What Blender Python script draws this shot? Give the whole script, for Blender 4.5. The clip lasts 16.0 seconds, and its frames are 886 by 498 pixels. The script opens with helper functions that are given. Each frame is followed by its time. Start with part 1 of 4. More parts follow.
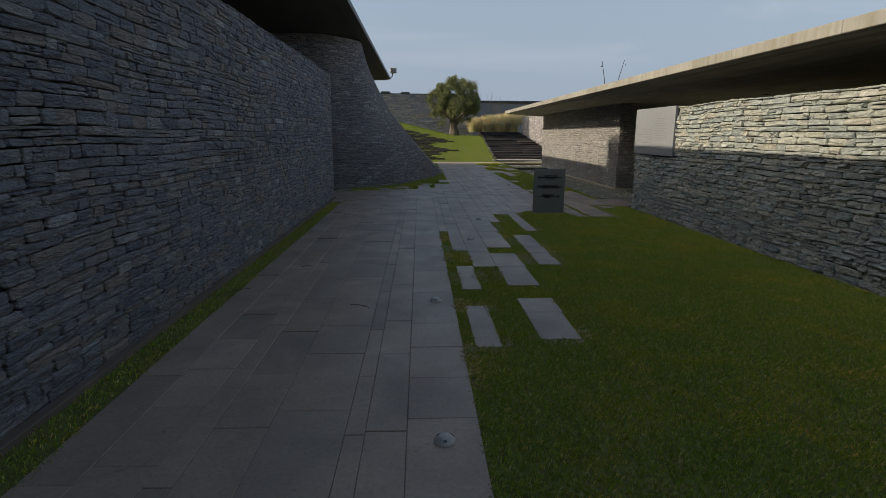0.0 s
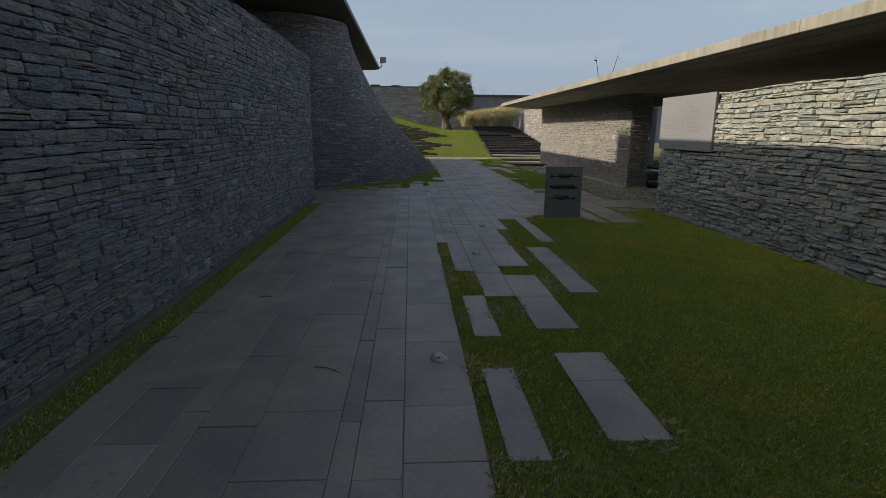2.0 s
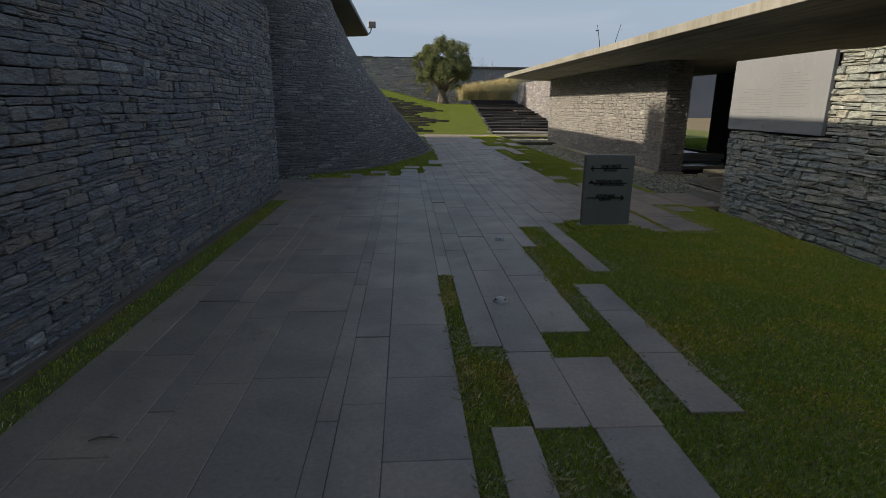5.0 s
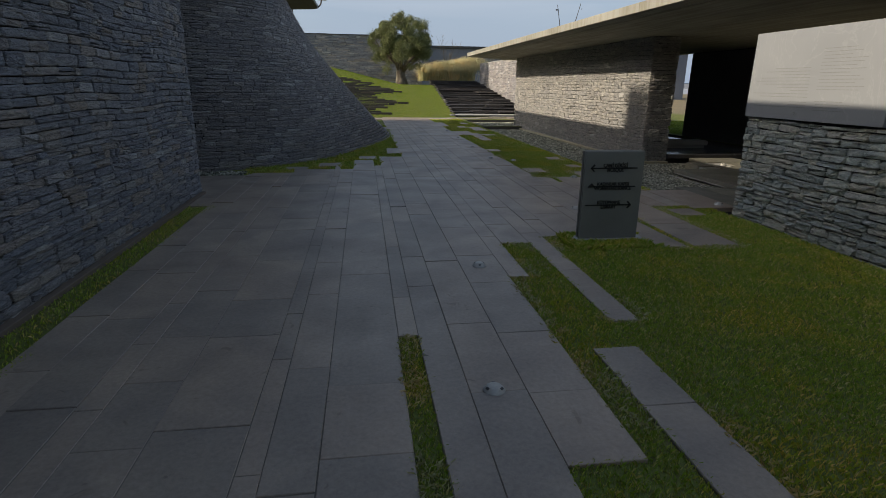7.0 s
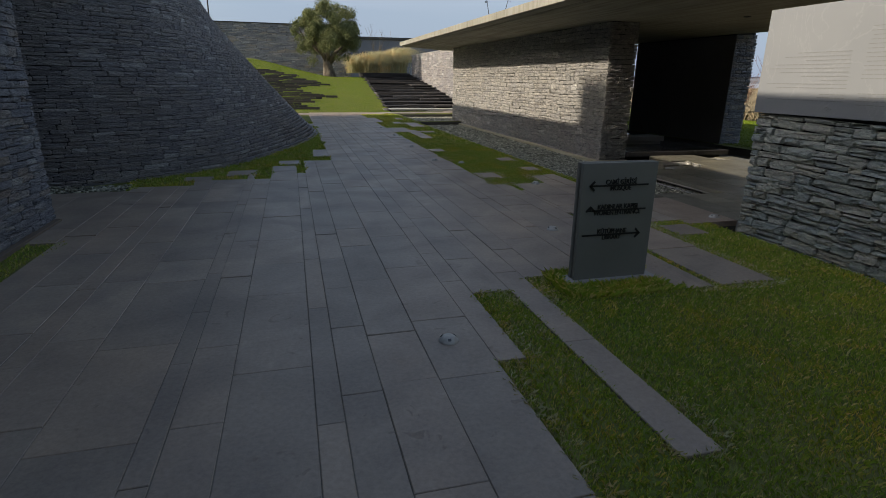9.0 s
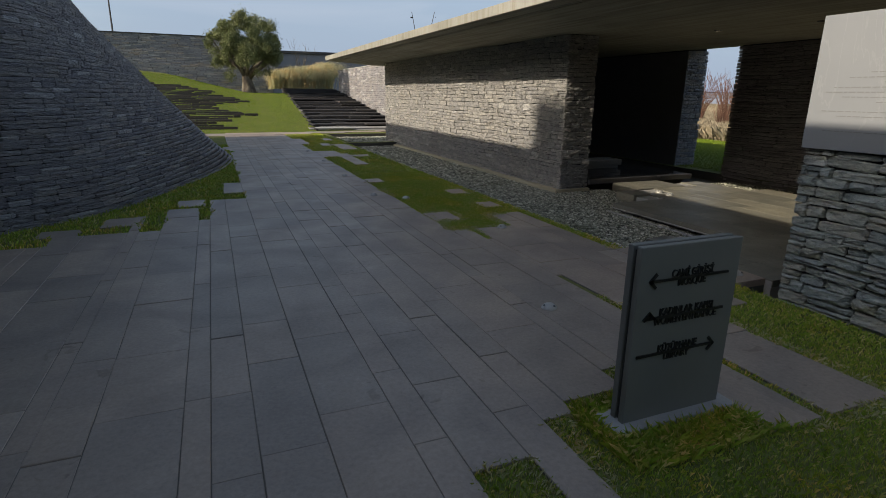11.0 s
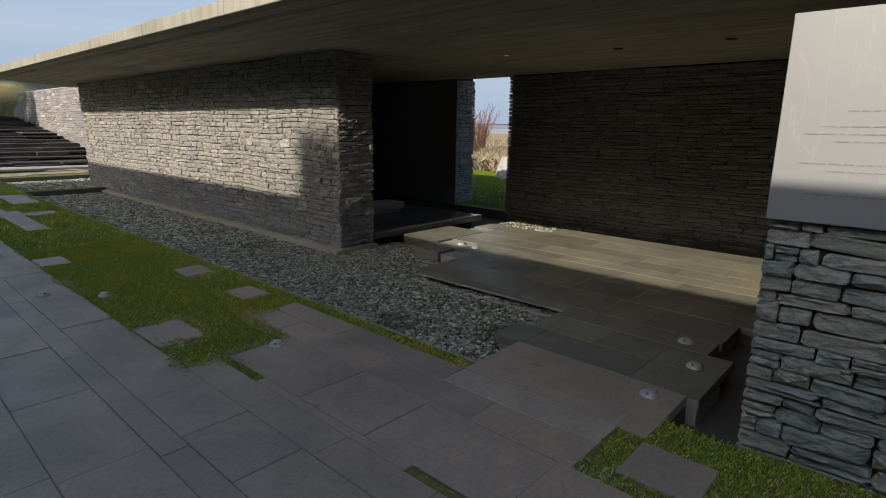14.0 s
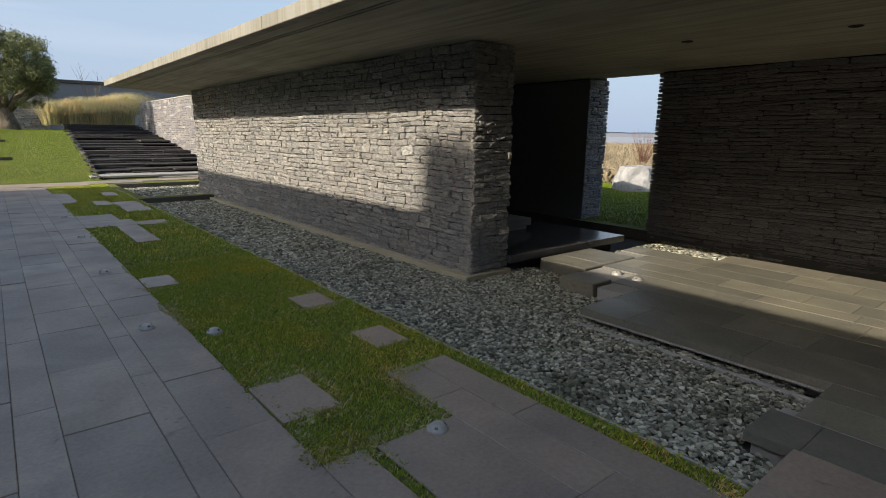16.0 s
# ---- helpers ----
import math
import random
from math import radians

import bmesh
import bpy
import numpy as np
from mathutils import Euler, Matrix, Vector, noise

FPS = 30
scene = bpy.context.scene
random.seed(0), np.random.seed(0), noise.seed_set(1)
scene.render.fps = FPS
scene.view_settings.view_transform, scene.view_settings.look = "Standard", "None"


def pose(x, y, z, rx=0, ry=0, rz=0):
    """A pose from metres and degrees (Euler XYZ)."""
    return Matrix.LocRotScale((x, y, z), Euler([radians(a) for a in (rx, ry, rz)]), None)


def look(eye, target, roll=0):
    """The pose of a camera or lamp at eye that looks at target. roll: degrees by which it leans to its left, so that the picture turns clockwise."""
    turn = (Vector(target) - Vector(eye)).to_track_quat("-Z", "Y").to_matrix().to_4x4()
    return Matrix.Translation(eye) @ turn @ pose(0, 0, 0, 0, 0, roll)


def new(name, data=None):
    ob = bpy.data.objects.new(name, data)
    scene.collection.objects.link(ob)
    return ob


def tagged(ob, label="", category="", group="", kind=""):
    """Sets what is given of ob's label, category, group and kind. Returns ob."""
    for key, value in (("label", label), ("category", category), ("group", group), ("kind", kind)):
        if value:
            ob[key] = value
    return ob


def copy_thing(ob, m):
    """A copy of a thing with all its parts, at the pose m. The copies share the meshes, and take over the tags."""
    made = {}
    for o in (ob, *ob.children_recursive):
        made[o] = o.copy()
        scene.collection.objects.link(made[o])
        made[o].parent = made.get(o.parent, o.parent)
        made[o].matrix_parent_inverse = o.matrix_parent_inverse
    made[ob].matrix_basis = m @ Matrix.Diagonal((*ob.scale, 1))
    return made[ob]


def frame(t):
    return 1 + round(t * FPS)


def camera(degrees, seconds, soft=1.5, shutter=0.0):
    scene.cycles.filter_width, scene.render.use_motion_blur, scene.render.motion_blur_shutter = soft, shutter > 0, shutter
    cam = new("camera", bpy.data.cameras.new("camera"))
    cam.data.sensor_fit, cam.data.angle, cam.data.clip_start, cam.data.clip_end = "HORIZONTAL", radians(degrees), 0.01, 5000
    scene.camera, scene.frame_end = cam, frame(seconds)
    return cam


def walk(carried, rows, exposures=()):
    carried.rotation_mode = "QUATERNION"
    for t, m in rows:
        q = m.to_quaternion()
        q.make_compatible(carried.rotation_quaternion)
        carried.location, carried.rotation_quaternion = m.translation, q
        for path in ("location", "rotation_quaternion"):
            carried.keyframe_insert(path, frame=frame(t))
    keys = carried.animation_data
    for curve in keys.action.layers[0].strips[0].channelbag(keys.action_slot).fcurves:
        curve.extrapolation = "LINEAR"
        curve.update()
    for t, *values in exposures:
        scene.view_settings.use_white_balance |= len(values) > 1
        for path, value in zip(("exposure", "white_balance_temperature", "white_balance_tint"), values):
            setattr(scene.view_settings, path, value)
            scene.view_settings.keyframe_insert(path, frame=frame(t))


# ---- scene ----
cam = camera(78.3, 16.0, soft=0.75)
METRES, EYE, TILT, LEAN, TURN = 14.58, 1.75, 0.0, 0.0, -2.5
ROWS = [
    (0.0, 0.0, 0.0, 0.0, 0.09, -11.9, -0.41),
    (0.5, -0.0032, 0.0295, -0.0008, 0.02, -11.19, -0.51),
    (1.0, -0.001, 0.0627, -0.0026, -0.32, -11.23, -0.42),
    (1.5, -0.0024, 0.0937, -0.0065, -0.62, -11.83, -0.43),
    (2.0, -0.008, 0.1238, -0.0053, -0.87, -12.38, -0.59),
    (2.5, -0.008, 0.1572, -0.0048, -0.99, -12.85, -0.5),
    (3.0, -0.0096, 0.1872, -0.0054, -1.03, -13.2, -0.49),
    (3.5, -0.0138, 0.2183, -0.0046, -1.14, -13.57, -0.61),
    (4.0, -0.0139, 0.2534, -0.0036, -1.18, -13.79, -0.56),
    (6.5, -0.0066, 0.4055, -0.0078, -3.7, -16.75, -0.72),
    (7.0, -0.0074, 0.438, -0.0046, -5.51, -16.8, -0.75),
    (7.5, -0.009, 0.468, -0.0068, -7.14, -16.67, -0.81),
    (8.0, -0.0043, 0.4988, -0.0089, -9.54, -16.95, -0.75),
    (10.5, 0.0036, 0.6608, -0.0031, -16.81, -17.07, -0.9),
    (11.0, 0.0153, 0.6929, -0.0019, -19.91, -15.85, -0.73),
    (11.5, 0.0255, 0.7235, -0.0036, -24.38, -15.38, -0.73),
    (12.0, 0.041, 0.7529, -0.0031, -31.16, -15.24, -0.81),
    (12.5, 0.0564, 0.7815, 0.0009, -35.06, -14.76, -0.65),
    (13.0, 0.0647, 0.8119, 0.0028, -38.66, -14.03, -1.02),
    (13.5, 0.0808, 0.8396, 0.0035, -42.44, -13.2, -0.96),
    (14.0, 0.0937, 0.8669, 0.0022, -45.46, -12.6, -0.86),
    (14.5, 0.102, 0.899, 0.0018, -47.45, -12.31, -0.98),
    (15.0, 0.1114, 0.9327, 0.0002, -47.37, -12.17, -0.92),
    (15.5, 0.1139, 0.9572, -0.001, -44.27, -11.97, -0.86),
    (16.0, 0.1149, 0.974, -0.002, -36.79, -11.89, -0.78),
]
walk(cam, [(t, pose(0, 0, EYE, TILT, LEAN, TURN) @ pose(METRES * x, METRES * y, METRES * z, 90 + pitch, roll, yaw)) for t, x, y, z, yaw, pitch, roll in ROWS], [(0.0, 0.3, 7900, 10), (4.0, 0.33, 7900, 10), (8.0, 0.5, 7700, 10), (12.5, 0.5, 7500, 10), (14.0, 0.64, 7500, 10), (15.2, 0.88, 7500, 10), (16.0, 0.83, 7500, 10)])

# ---- world, sun ----
SUN = Vector((1.0, 0.03, -0.504)).normalized()
world = bpy.data.worlds.new("world")
scene.world = world
world.use_nodes = True
wn, wl = world.node_tree.nodes, world.node_tree.links
sky = wn.new("ShaderNodeTexSky")
sky.sky_type, sky.sun_disc = "NISHITA", False
sky.sun_elevation, sky.sun_rotation = radians(26.7), radians(-90)
sky.air_density, sky.dust_density, sky.ozone_density = 1.0, 1.3, 1.6
cl_co = wn.new("ShaderNodeTexCoord")
cl_map = wn.new("ShaderNodeMapping")
cl_map.inputs["Scale"].default_value = (1.2, 2.2, 7.0)
cl_n = wn.new("ShaderNodeTexNoise")
cl_n.inputs["Scale"].default_value, cl_n.inputs["Detail"].default_value, cl_n.inputs["Distortion"].default_value = 1.6, 7, 0.8
cl_r = wn.new("ShaderNodeMapRange")
cl_r.inputs["From Min"].default_value, cl_r.inputs["From Max"].default_value, cl_r.inputs["To Max"].default_value = 0.56, 0.8, 0.35
cl_mix = wn.new("ShaderNodeMix")
cl_mix.data_type = "RGBA"
cl_mix.inputs[7].default_value = (7.5, 7.6, 7.8, 1)
wl.new(cl_co.outputs["Generated"], cl_map.inputs["Vector"])
wl.new(cl_map.outputs["Vector"], cl_n.inputs["Vector"])
wl.new(cl_n.outputs["Fac"], cl_r.inputs["Value"])
wl.new(cl_r.outputs["Result"], cl_mix.inputs[0])
wl.new(sky.outputs["Color"], cl_mix.inputs[6])
hz_sep = wn.new("ShaderNodeSeparateXYZ")
hz_r = wn.new("ShaderNodeMapRange")
hz_r.interpolation_type = "SMOOTHSTEP"
hz_r.inputs["From Min"].default_value, hz_r.inputs["From Max"].default_value, hz_r.inputs["To Min"].default_value, hz_r.inputs["To Max"].default_value = -0.02, 0.62, 0.96, 0.0
hz_mix = wn.new("ShaderNodeMix")
hz_mix.data_type = "RGBA"
hz_mix.inputs[7].default_value = (1.62, 2.25, 3.45, 1)
wl.new(cl_co.outputs["Generated"], hz_sep.inputs[0])
wl.new(hz_sep.outputs["Z"], hz_r.inputs["Value"])
west = wn.new("ShaderNodeMapRange")
west.interpolation_type = "SMOOTHSTEP"
west.inputs["From Min"].default_value, west.inputs["From Max"].default_value, west.inputs["To Min"].default_value = -0.75, 0.0, 0.1
hz_f = wn.new("ShaderNodeMath")
hz_f.operation = "MULTIPLY"
wl.new(hz_sep.outputs["X"], west.inputs["Value"])
wl.new(west.outputs["Result"], hz_f.inputs[0])
wl.new(hz_r.outputs["Result"], hz_f.inputs[1])
wl.new(hz_f.outputs[0], hz_mix.inputs[0])
wl.new(cl_mix.outputs[2], hz_mix.inputs[6])
wl.new(hz_mix.outputs[2], wn["Background"].inputs["Color"])
wn["Background"].inputs["Strength"].default_value = 0.14
sun = new("sun", bpy.data.lights.new("sun", "SUN"))
sun.data.energy, sun.data.angle, sun.data.color = 3.4, radians(0.53), (1.0, 0.955, 0.885)
sun.matrix_world = look((-40, 0, 30), Vector((-40, 0, 30)) + SUN)


# ---- materials ----
class Mat:
    """A small wrapper that builds a node material on real-world object coordinates."""

    def __init__(self, name, rough=0.8, metal=0.0, spec=0.4):
        self.m = bpy.data.materials.new(name)
        self.m.use_nodes = True
        self.n, self.l = self.m.node_tree.nodes, self.m.node_tree.links
        self.b = self.n["Principled BSDF"]
        self.b.inputs["Roughness"].default_value, self.b.inputs["Metallic"].default_value = rough, metal
        self.b.inputs["Specular IOR Level"].default_value = spec
        self.geo = self.n.new("ShaderNodeNewGeometry")

    def pos(self, scale=(1, 1, 1)):
        mp = self.n.new("ShaderNodeMapping")
        mp.inputs["Scale"].default_value = scale
        self.l.new(self.geo.outputs["Position"], mp.inputs["Vector"])
        return mp.outputs["Vector"]

    def noise(self, scale, detail=5, stretch=(1, 1, 1), dist=0.0, rough=0.55):
        t = self.n.new("ShaderNodeTexNoise")
        t.inputs["Scale"].default_value, t.inputs["Detail"].default_value = scale, detail
        t.inputs["Distortion"].default_value, t.inputs["Roughness"].default_value = dist, rough
        self.l.new(self.pos(stretch), t.inputs["Vector"])
        return t.outputs["Fac"]

    def rand(self):
        """A random number for each piece, be it an object of its own or an island of a joined mesh."""
        oi = self.n.new("ShaderNodeObjectInfo")
        add = self.n.new("ShaderNodeMath")
        fr = self.n.new("ShaderNodeMath")
        fr.operation = "FRACT"
        self.l.new(oi.outputs["Random"], add.inputs[0])
        self.l.new(self.geo.outputs["Random Per Island"], add.inputs[1])
        self.l.new(add.outputs[0], fr.inputs[0])
        return fr.outputs[0]

    def ramp(self, fac, stops):
        r = self.n.new("ShaderNodeValToRGB")
        e = r.color_ramp.elements
        while len(e) < len(stops):
            e.new(0.5)
        for i, (p, c) in enumerate(stops):
            e[i].position = p
            e[i].color = (*c, 1)
        self.l.new(fac, r.inputs["Fac"])
        return r.outputs["Color"]

    def rng(self, fac, a, b, c, d):
        r = self.n.new("ShaderNodeMapRange")
        for k, v in (("From Min", a), ("From Max", b), ("To Min", c), ("To Max", d)):
            r.inputs[k].default_value = v
        self.l.new(fac, r.inputs["Value"])
        return r.outputs["Result"]

    def mix(self, fac, a, b, how="MIX"):
        x = self.n.new("ShaderNodeMix")
        x.data_type, x.blend_type = "RGBA", how
        for k, v in ((0, fac), (6, a), (7, b)):
            if isinstance(v, (float, int)):
                x.inputs[k].default_value = v
            elif isinstance(v, tuple):
                x.inputs[k].default_value = (*v, 1)
            else:
                self.l.new(v, x.inputs[k])
        return x.outputs[2]

    def color(self, c):
        if isinstance(c, tuple):
            self.b.inputs["Base Color"].default_value = (*c, 1)
        else:
            self.l.new(c, self.b.inputs["Base Color"])
        return self

    def rough(self, f):
        self.l.new(f, self.b.inputs["Roughness"])
        return self

    def bump(self, f, strength=0.4, dist=0.01):
        bp = self.n.new("ShaderNodeBump")
        bp.inputs["Strength"].default_value, bp.inputs["Distance"].default_value = strength, dist
        self.l.new(f, bp.inputs["Height"])
        if self.b.inputs["Normal"].is_linked:
            self.l.new(self.b.inputs["Normal"].links[0].from_socket, bp.inputs["Normal"])
        self.l.new(bp.outputs["Normal"], self.b.inputs["Normal"])
        return self


def stone_mat(name, stops, grain=(1, 1, 5), stain=0.35):
    m = Mat(name, 0.78, spec=0.35)
    r = m.rand()
    c = m.ramp(r, stops)
    g = m.noise(9, 7, grain, 0.4, 0.65)
    c = m.mix(m.rng(g, 0.3, 0.7, 0.0, 1.0), m.mix(1.0, c, (0.62, 0.62, 0.66), "MULTIPLY"), m.mix(1.0, c, (1.25, 1.22, 1.18), "MULTIPLY"))
    # Bedding streaks, plus crevice shade put into the colour where bump hardly shows.
    crevice_tone = m.noise(15, 12, (grain[0], grain[1], grain[2] * 0.7), 0.5, 0.78)
    c = m.mix(m.rng(crevice_tone, 0.30, 0.48, 1.0, 0.0), c, m.mix(1.0, c, (0.42, 0.42, 0.43), "MULTIPLY"))
    c = m.mix(m.rng(crevice_tone, 0.54, 0.70, 0.0, 0.8), c, m.mix(1.0, c, (1.5, 1.48, 1.45), "MULTIPLY"))
    big = m.noise(0.7, 4)
    c = m.mix(m.rng(big, 0.45, 0.75, 0.0, stain), c, m.mix(1.0, c, (0.75, 0.66, 0.55), "MULTIPLY"))
    m.color(c)
    m.bump(m.noise(16, 9, grain, 0.9, 0.72), 1.0, 0.028)
    m.bump(m.noise(8, 3, (1, 1, grain[2] * 0.6), 1.6, 0.5), 0.8, 0.04)
    m.bump(m.noise(70, 5, (1, 1, 2), 0.3, 0.7), 0.5, 0.006)
    m.rough(m.rng(g, 0.2, 0.8, 0.62, 0.9))
    return m.m


SLATE = stone_mat("slate_wall_stone", [(0.0, (0.221, 0.235, 0.264)), (0.4, (0.279, 0.290, 0.314)), (0.7, (0.324, 0.324, 0.333)), (0.84, (0.339, 0.299, 0.260)), (0.975, (0.392, 0.392, 0.392)), (1.0, (0.490, 0.500, 0.510))])
SHELTERSTONE = stone_mat("shelter_wall_stone", [(0.0, (0.289, 0.289, 0.281)), (0.5, (0.341, 0.336, 0.318)), (0.9, (0.383, 0.373, 0.344)), (0.98, (0.430, 0.420, 0.389)), (1.0, (0.504, 0.499, 0.483))], (1, 1, 3), 0.2)
FIELD = stone_mat("rough_wall_stone", [(0.0, (0.319, 0.358, 0.341)), (0.4, (0.391, 0.429, 0.391)), (0.7, (0.451, 0.473, 0.413)), (0.93, (0.440, 0.429, 0.358)), (1.0, (0.550, 0.572, 0.528))], (1, 1, 3), 0.2)
DARKSTONE = stone_mat("dark_brown_slate", [(0.0, (0.240, 0.232, 0.239)), (0.5, (0.288, 0.279, 0.283)), (1.0, (0.360, 0.349, 0.343))], (1, 1, 7), 0.3)
CURVESTONE = stone_mat("curved_wall_slate", [(0.0, (0.244, 0.244, 0.260)), (0.5, (0.307, 0.302, 0.307)), (0.92, (0.360, 0.345, 0.334)), (1.0, (0.488, 0.488, 0.498))], (1, 1, 7), 0.4)
STEPSLATE = stone_mat("black_step_slate", [(0.0, (0.025, 0.025, 0.027)), (0.7, (0.045, 0.043, 0.043)), (0.95, (0.063, 0.056, 0.052)), (1.0, (0.140, 0.133, 0.126))], (1, 1, 8), 0.3)


def paving_mat(name, stops, gloss=(0.42, 0.7)):
    m = Mat(name, 0.55, spec=0.4)
    c = m.ramp(m.rand(), stops)
    cloud = m.noise(1.6, 6, dist=0.5)
    c = m.mix(m.rng(cloud, 0.3, 0.7, 0.0, 1.0), m.mix(1.0, c, (0.82, 0.82, 0.85), "MULTIPLY"), m.mix(1.0, c, (1.16, 1.12, 1.08), "MULTIPLY"))
    dirt = m.noise(0.35, 5, dist=0.8)
    c = m.mix(m.rng(dirt, 0.45, 0.7, 0.0, 0.35), c, m.mix(1.0, c, (0.72, 0.66, 0.62), "MULTIPLY"))
    fine = m.noise(35, 6, rough=0.7)
    c = m.mix(m.rng(fine, 0.32, 0.62, 0.6, 0.0), c, m.mix(1.0, c, (0.62, 0.62, 0.64), "MULTIPLY"))
    specks = m.noise(130, 2)
    c = m.mix(m.rng(specks, 0.68, 0.76, 0.0, 0.5), c, m.mix(1.0, c, (1.5, 1.48, 1.45), "MULTIPLY"))
    scuff = m.noise(4.0, 9, dist=1.2, rough=0.75)
    c = m.mix(m.rng(scuff, 0.56, 0.72, 0.0, 0.55), c, m.mix(1.0, c, (1.3, 1.28, 1.26), "MULTIPLY"))
    spots = m.noise(5.5, 2, dist=1.5)
    c = m.mix(m.rng(spots, 0.69, 0.74, 0.0, 0.45), c, m.mix(1.0, c, (0.5, 0.46, 0.42), "MULTIPLY"))
    m.color(c)
    m.rough(m.rng(cloud, 0.25, 0.8, gloss[1], gloss[0]))
    m.bump(fine, 0.25, 0.004)
    m.bump(m.noise(3.0, 4), 0.2, 0.012)
    return m.m


PAVING = paving_mat("andesite_paving", [(0.0, (0.300, 0.252, 0.210)), (0.35, (0.335, 0.277, 0.228)), (0.7, (0.360, 0.290, 0.234)), (0.92, (0.375, 0.30, 0.238)), (1.0, (0.41, 0.35, 0.290))], (0.36, 0.58))
DECK = paving_mat("dark_honed_stone", [(0.0, (0.085, 0.088, 0.097)), (1.0, (0.11, 0.11, 0.118))], (0.12, 0.3))
PAVFLOOR = paving_mat("shelter_floor_stone", [(0.0, (0.175, 0.175, 0.145)), (0.5, (0.215, 0.21, 0.17)), (1.0, (0.265, 0.255, 0.20))], (0.35, 0.62))


def concrete_mat(name, a, b, streaks=True, rough=0.85):
    m = Mat(name, rough, spec=0.3)
    c = m.mix(m.rng(m.noise(0.9, 6), 0.3, 0.7, 0, 1), a, b)
    if streaks:
        st = m.noise(3.6, 6, (1, 2.6, 0.2), 0.6)
        c = m.mix(m.rng(st, 0.42, 0.68, 0.0, 0.6), c, m.mix(1.0, c, (0.62, 0.56, 0.42), "MULTIPLY"))
    fine = m.noise(60, 5)
    m.color(m.mix(m.rng(fine, 0.35, 0.65, 0.25, 0), c, m.mix(1.0, c, (0.7, 0.7, 0.7), "MULTIPLY")))
    m.bump(fine, 0.3, 0.003)
    return m


FASCIA = concrete_mat("weathered_concrete_edge", (0.255, 0.247, 0.212), (0.345, 0.335, 0.295)).m
sof = concrete_mat("board_marked_concrete", (0.345, 0.33, 0.27), (0.46, 0.44, 0.365), False)
wv = sof.n.new("ShaderNodeTexWave")
wv.bands_direction, wv.wave_profile = "X", "SAW"
wv.inputs["Scale"].default_value, wv.inputs["Distortion"].default_value = 1.6, 0.25
sof.l.new(sof.pos(), wv.inputs["Vector"])
sof.bump(wv.outputs["Fac"], 0.35, 0.012)
sst = sof.noise(5, 6, (2.5, 0.12, 1), 0.2)
old = sof.b.inputs["Base Color"].links[0].from_socket
sof.color(sof.mix(sof.rng(sst, 0.4, 0.65, 0.0, 0.7), old, sof.mix(1.0, old, (0.6, 0.58, 0.55), "MULTIPLY")))
SOFFIT = sof.m
# West canopy concrete, its underside shade put into the colour.
SHADESOFFIT = concrete_mat("shaded_soffit", (0.075, 0.07, 0.065), (0.10, 0.095, 0.085), False).m
FOOTING = concrete_mat("concrete_footing", (0.40, 0.36, 0.25), (0.48, 0.43, 0.31), False).m
GREYSLAB = concrete_mat("pale_stone_ledge", (0.30, 0.30, 0.29), (0.38, 0.37, 0.35), False).m
# No mortar: the shade in gaps and below slabs is this dark core colour.
DARKCORE = Mat("dark_joint", 0.95).color((0.06, 0.059, 0.058)).m
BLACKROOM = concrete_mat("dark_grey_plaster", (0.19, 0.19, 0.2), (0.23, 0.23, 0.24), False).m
PLINTH = concrete_mat("brown_stained_concrete", (0.13, 0.10, 0.08), (0.19, 0.15, 0.12), False).m

mm = Mat("white_marble", 0.35, spec=0.45)
vein = mm.noise(1.1, 8, (1, 1, 0.6), 2.2)
line = mm.n.new("ShaderNodeMath")
line.operation = "MINIMUM"
mm.l.new(mm.rng(vein, 0.488, 0.5, 0.0, 1.0), line.inputs[0])
mm.l.new(mm.rng(vein, 0.5, 0.512, 1.0, 0.0), line.inputs[1])
mm.color(mm.mix(mm.rng(line.outputs[0], 0.0, 1.0, 0.0, 0.5), mm.mix(mm.rng(mm.noise(1.6, 4), 0.3, 0.7, 0, 1), (0.228, 0.238, 0.248), (0.248, 0.257, 0.266)), (0.30, 0.305, 0.31)))
mm.bump(mm.noise(60, 3), 0.05, 0.001)
MARBLE = mm.m
INK = Mat("worn_grey_ink", 0.6).color((0.195, 0.198, 0.2)).m
SIGN = Mat("grey_painted_metal", 0.5, 0.0, 0.4)
SIGN.color(SIGN.mix(SIGN.rng(SIGN.noise(3, 4), 0.3, 0.7, 0, 1), (0.158, 0.160, 0.143), (0.18, 0.182, 0.163)))
SIGN.bump(SIGN.noise(140, 2), 0.06, 0.001)
SIGN = SIGN.m
SIGNLIGHT = Mat("pale_grey_edge", 0.45, 0.0).color((0.22, 0.23, 0.225)).m
BLACK = Mat("black_lettering", 0.45).color((0.012, 0.012, 0.013)).m
st = Mat("brushed_steel", 0.5, 0.25)
st.color(st.mix(st.rng(st.noise(40, 4), 0.3, 0.7, 0, 1), (0.36, 0.35, 0.325), (0.47, 0.455, 0.42)))
STEEL = st.m
LENS = Mat("lamp_glass", 0.1, 0.0, 0.5).color((0.12, 0.12, 0.125)).m
IRON = Mat("dark_metal", 0.5, 0.6).color((0.06, 0.06, 0.062)).m

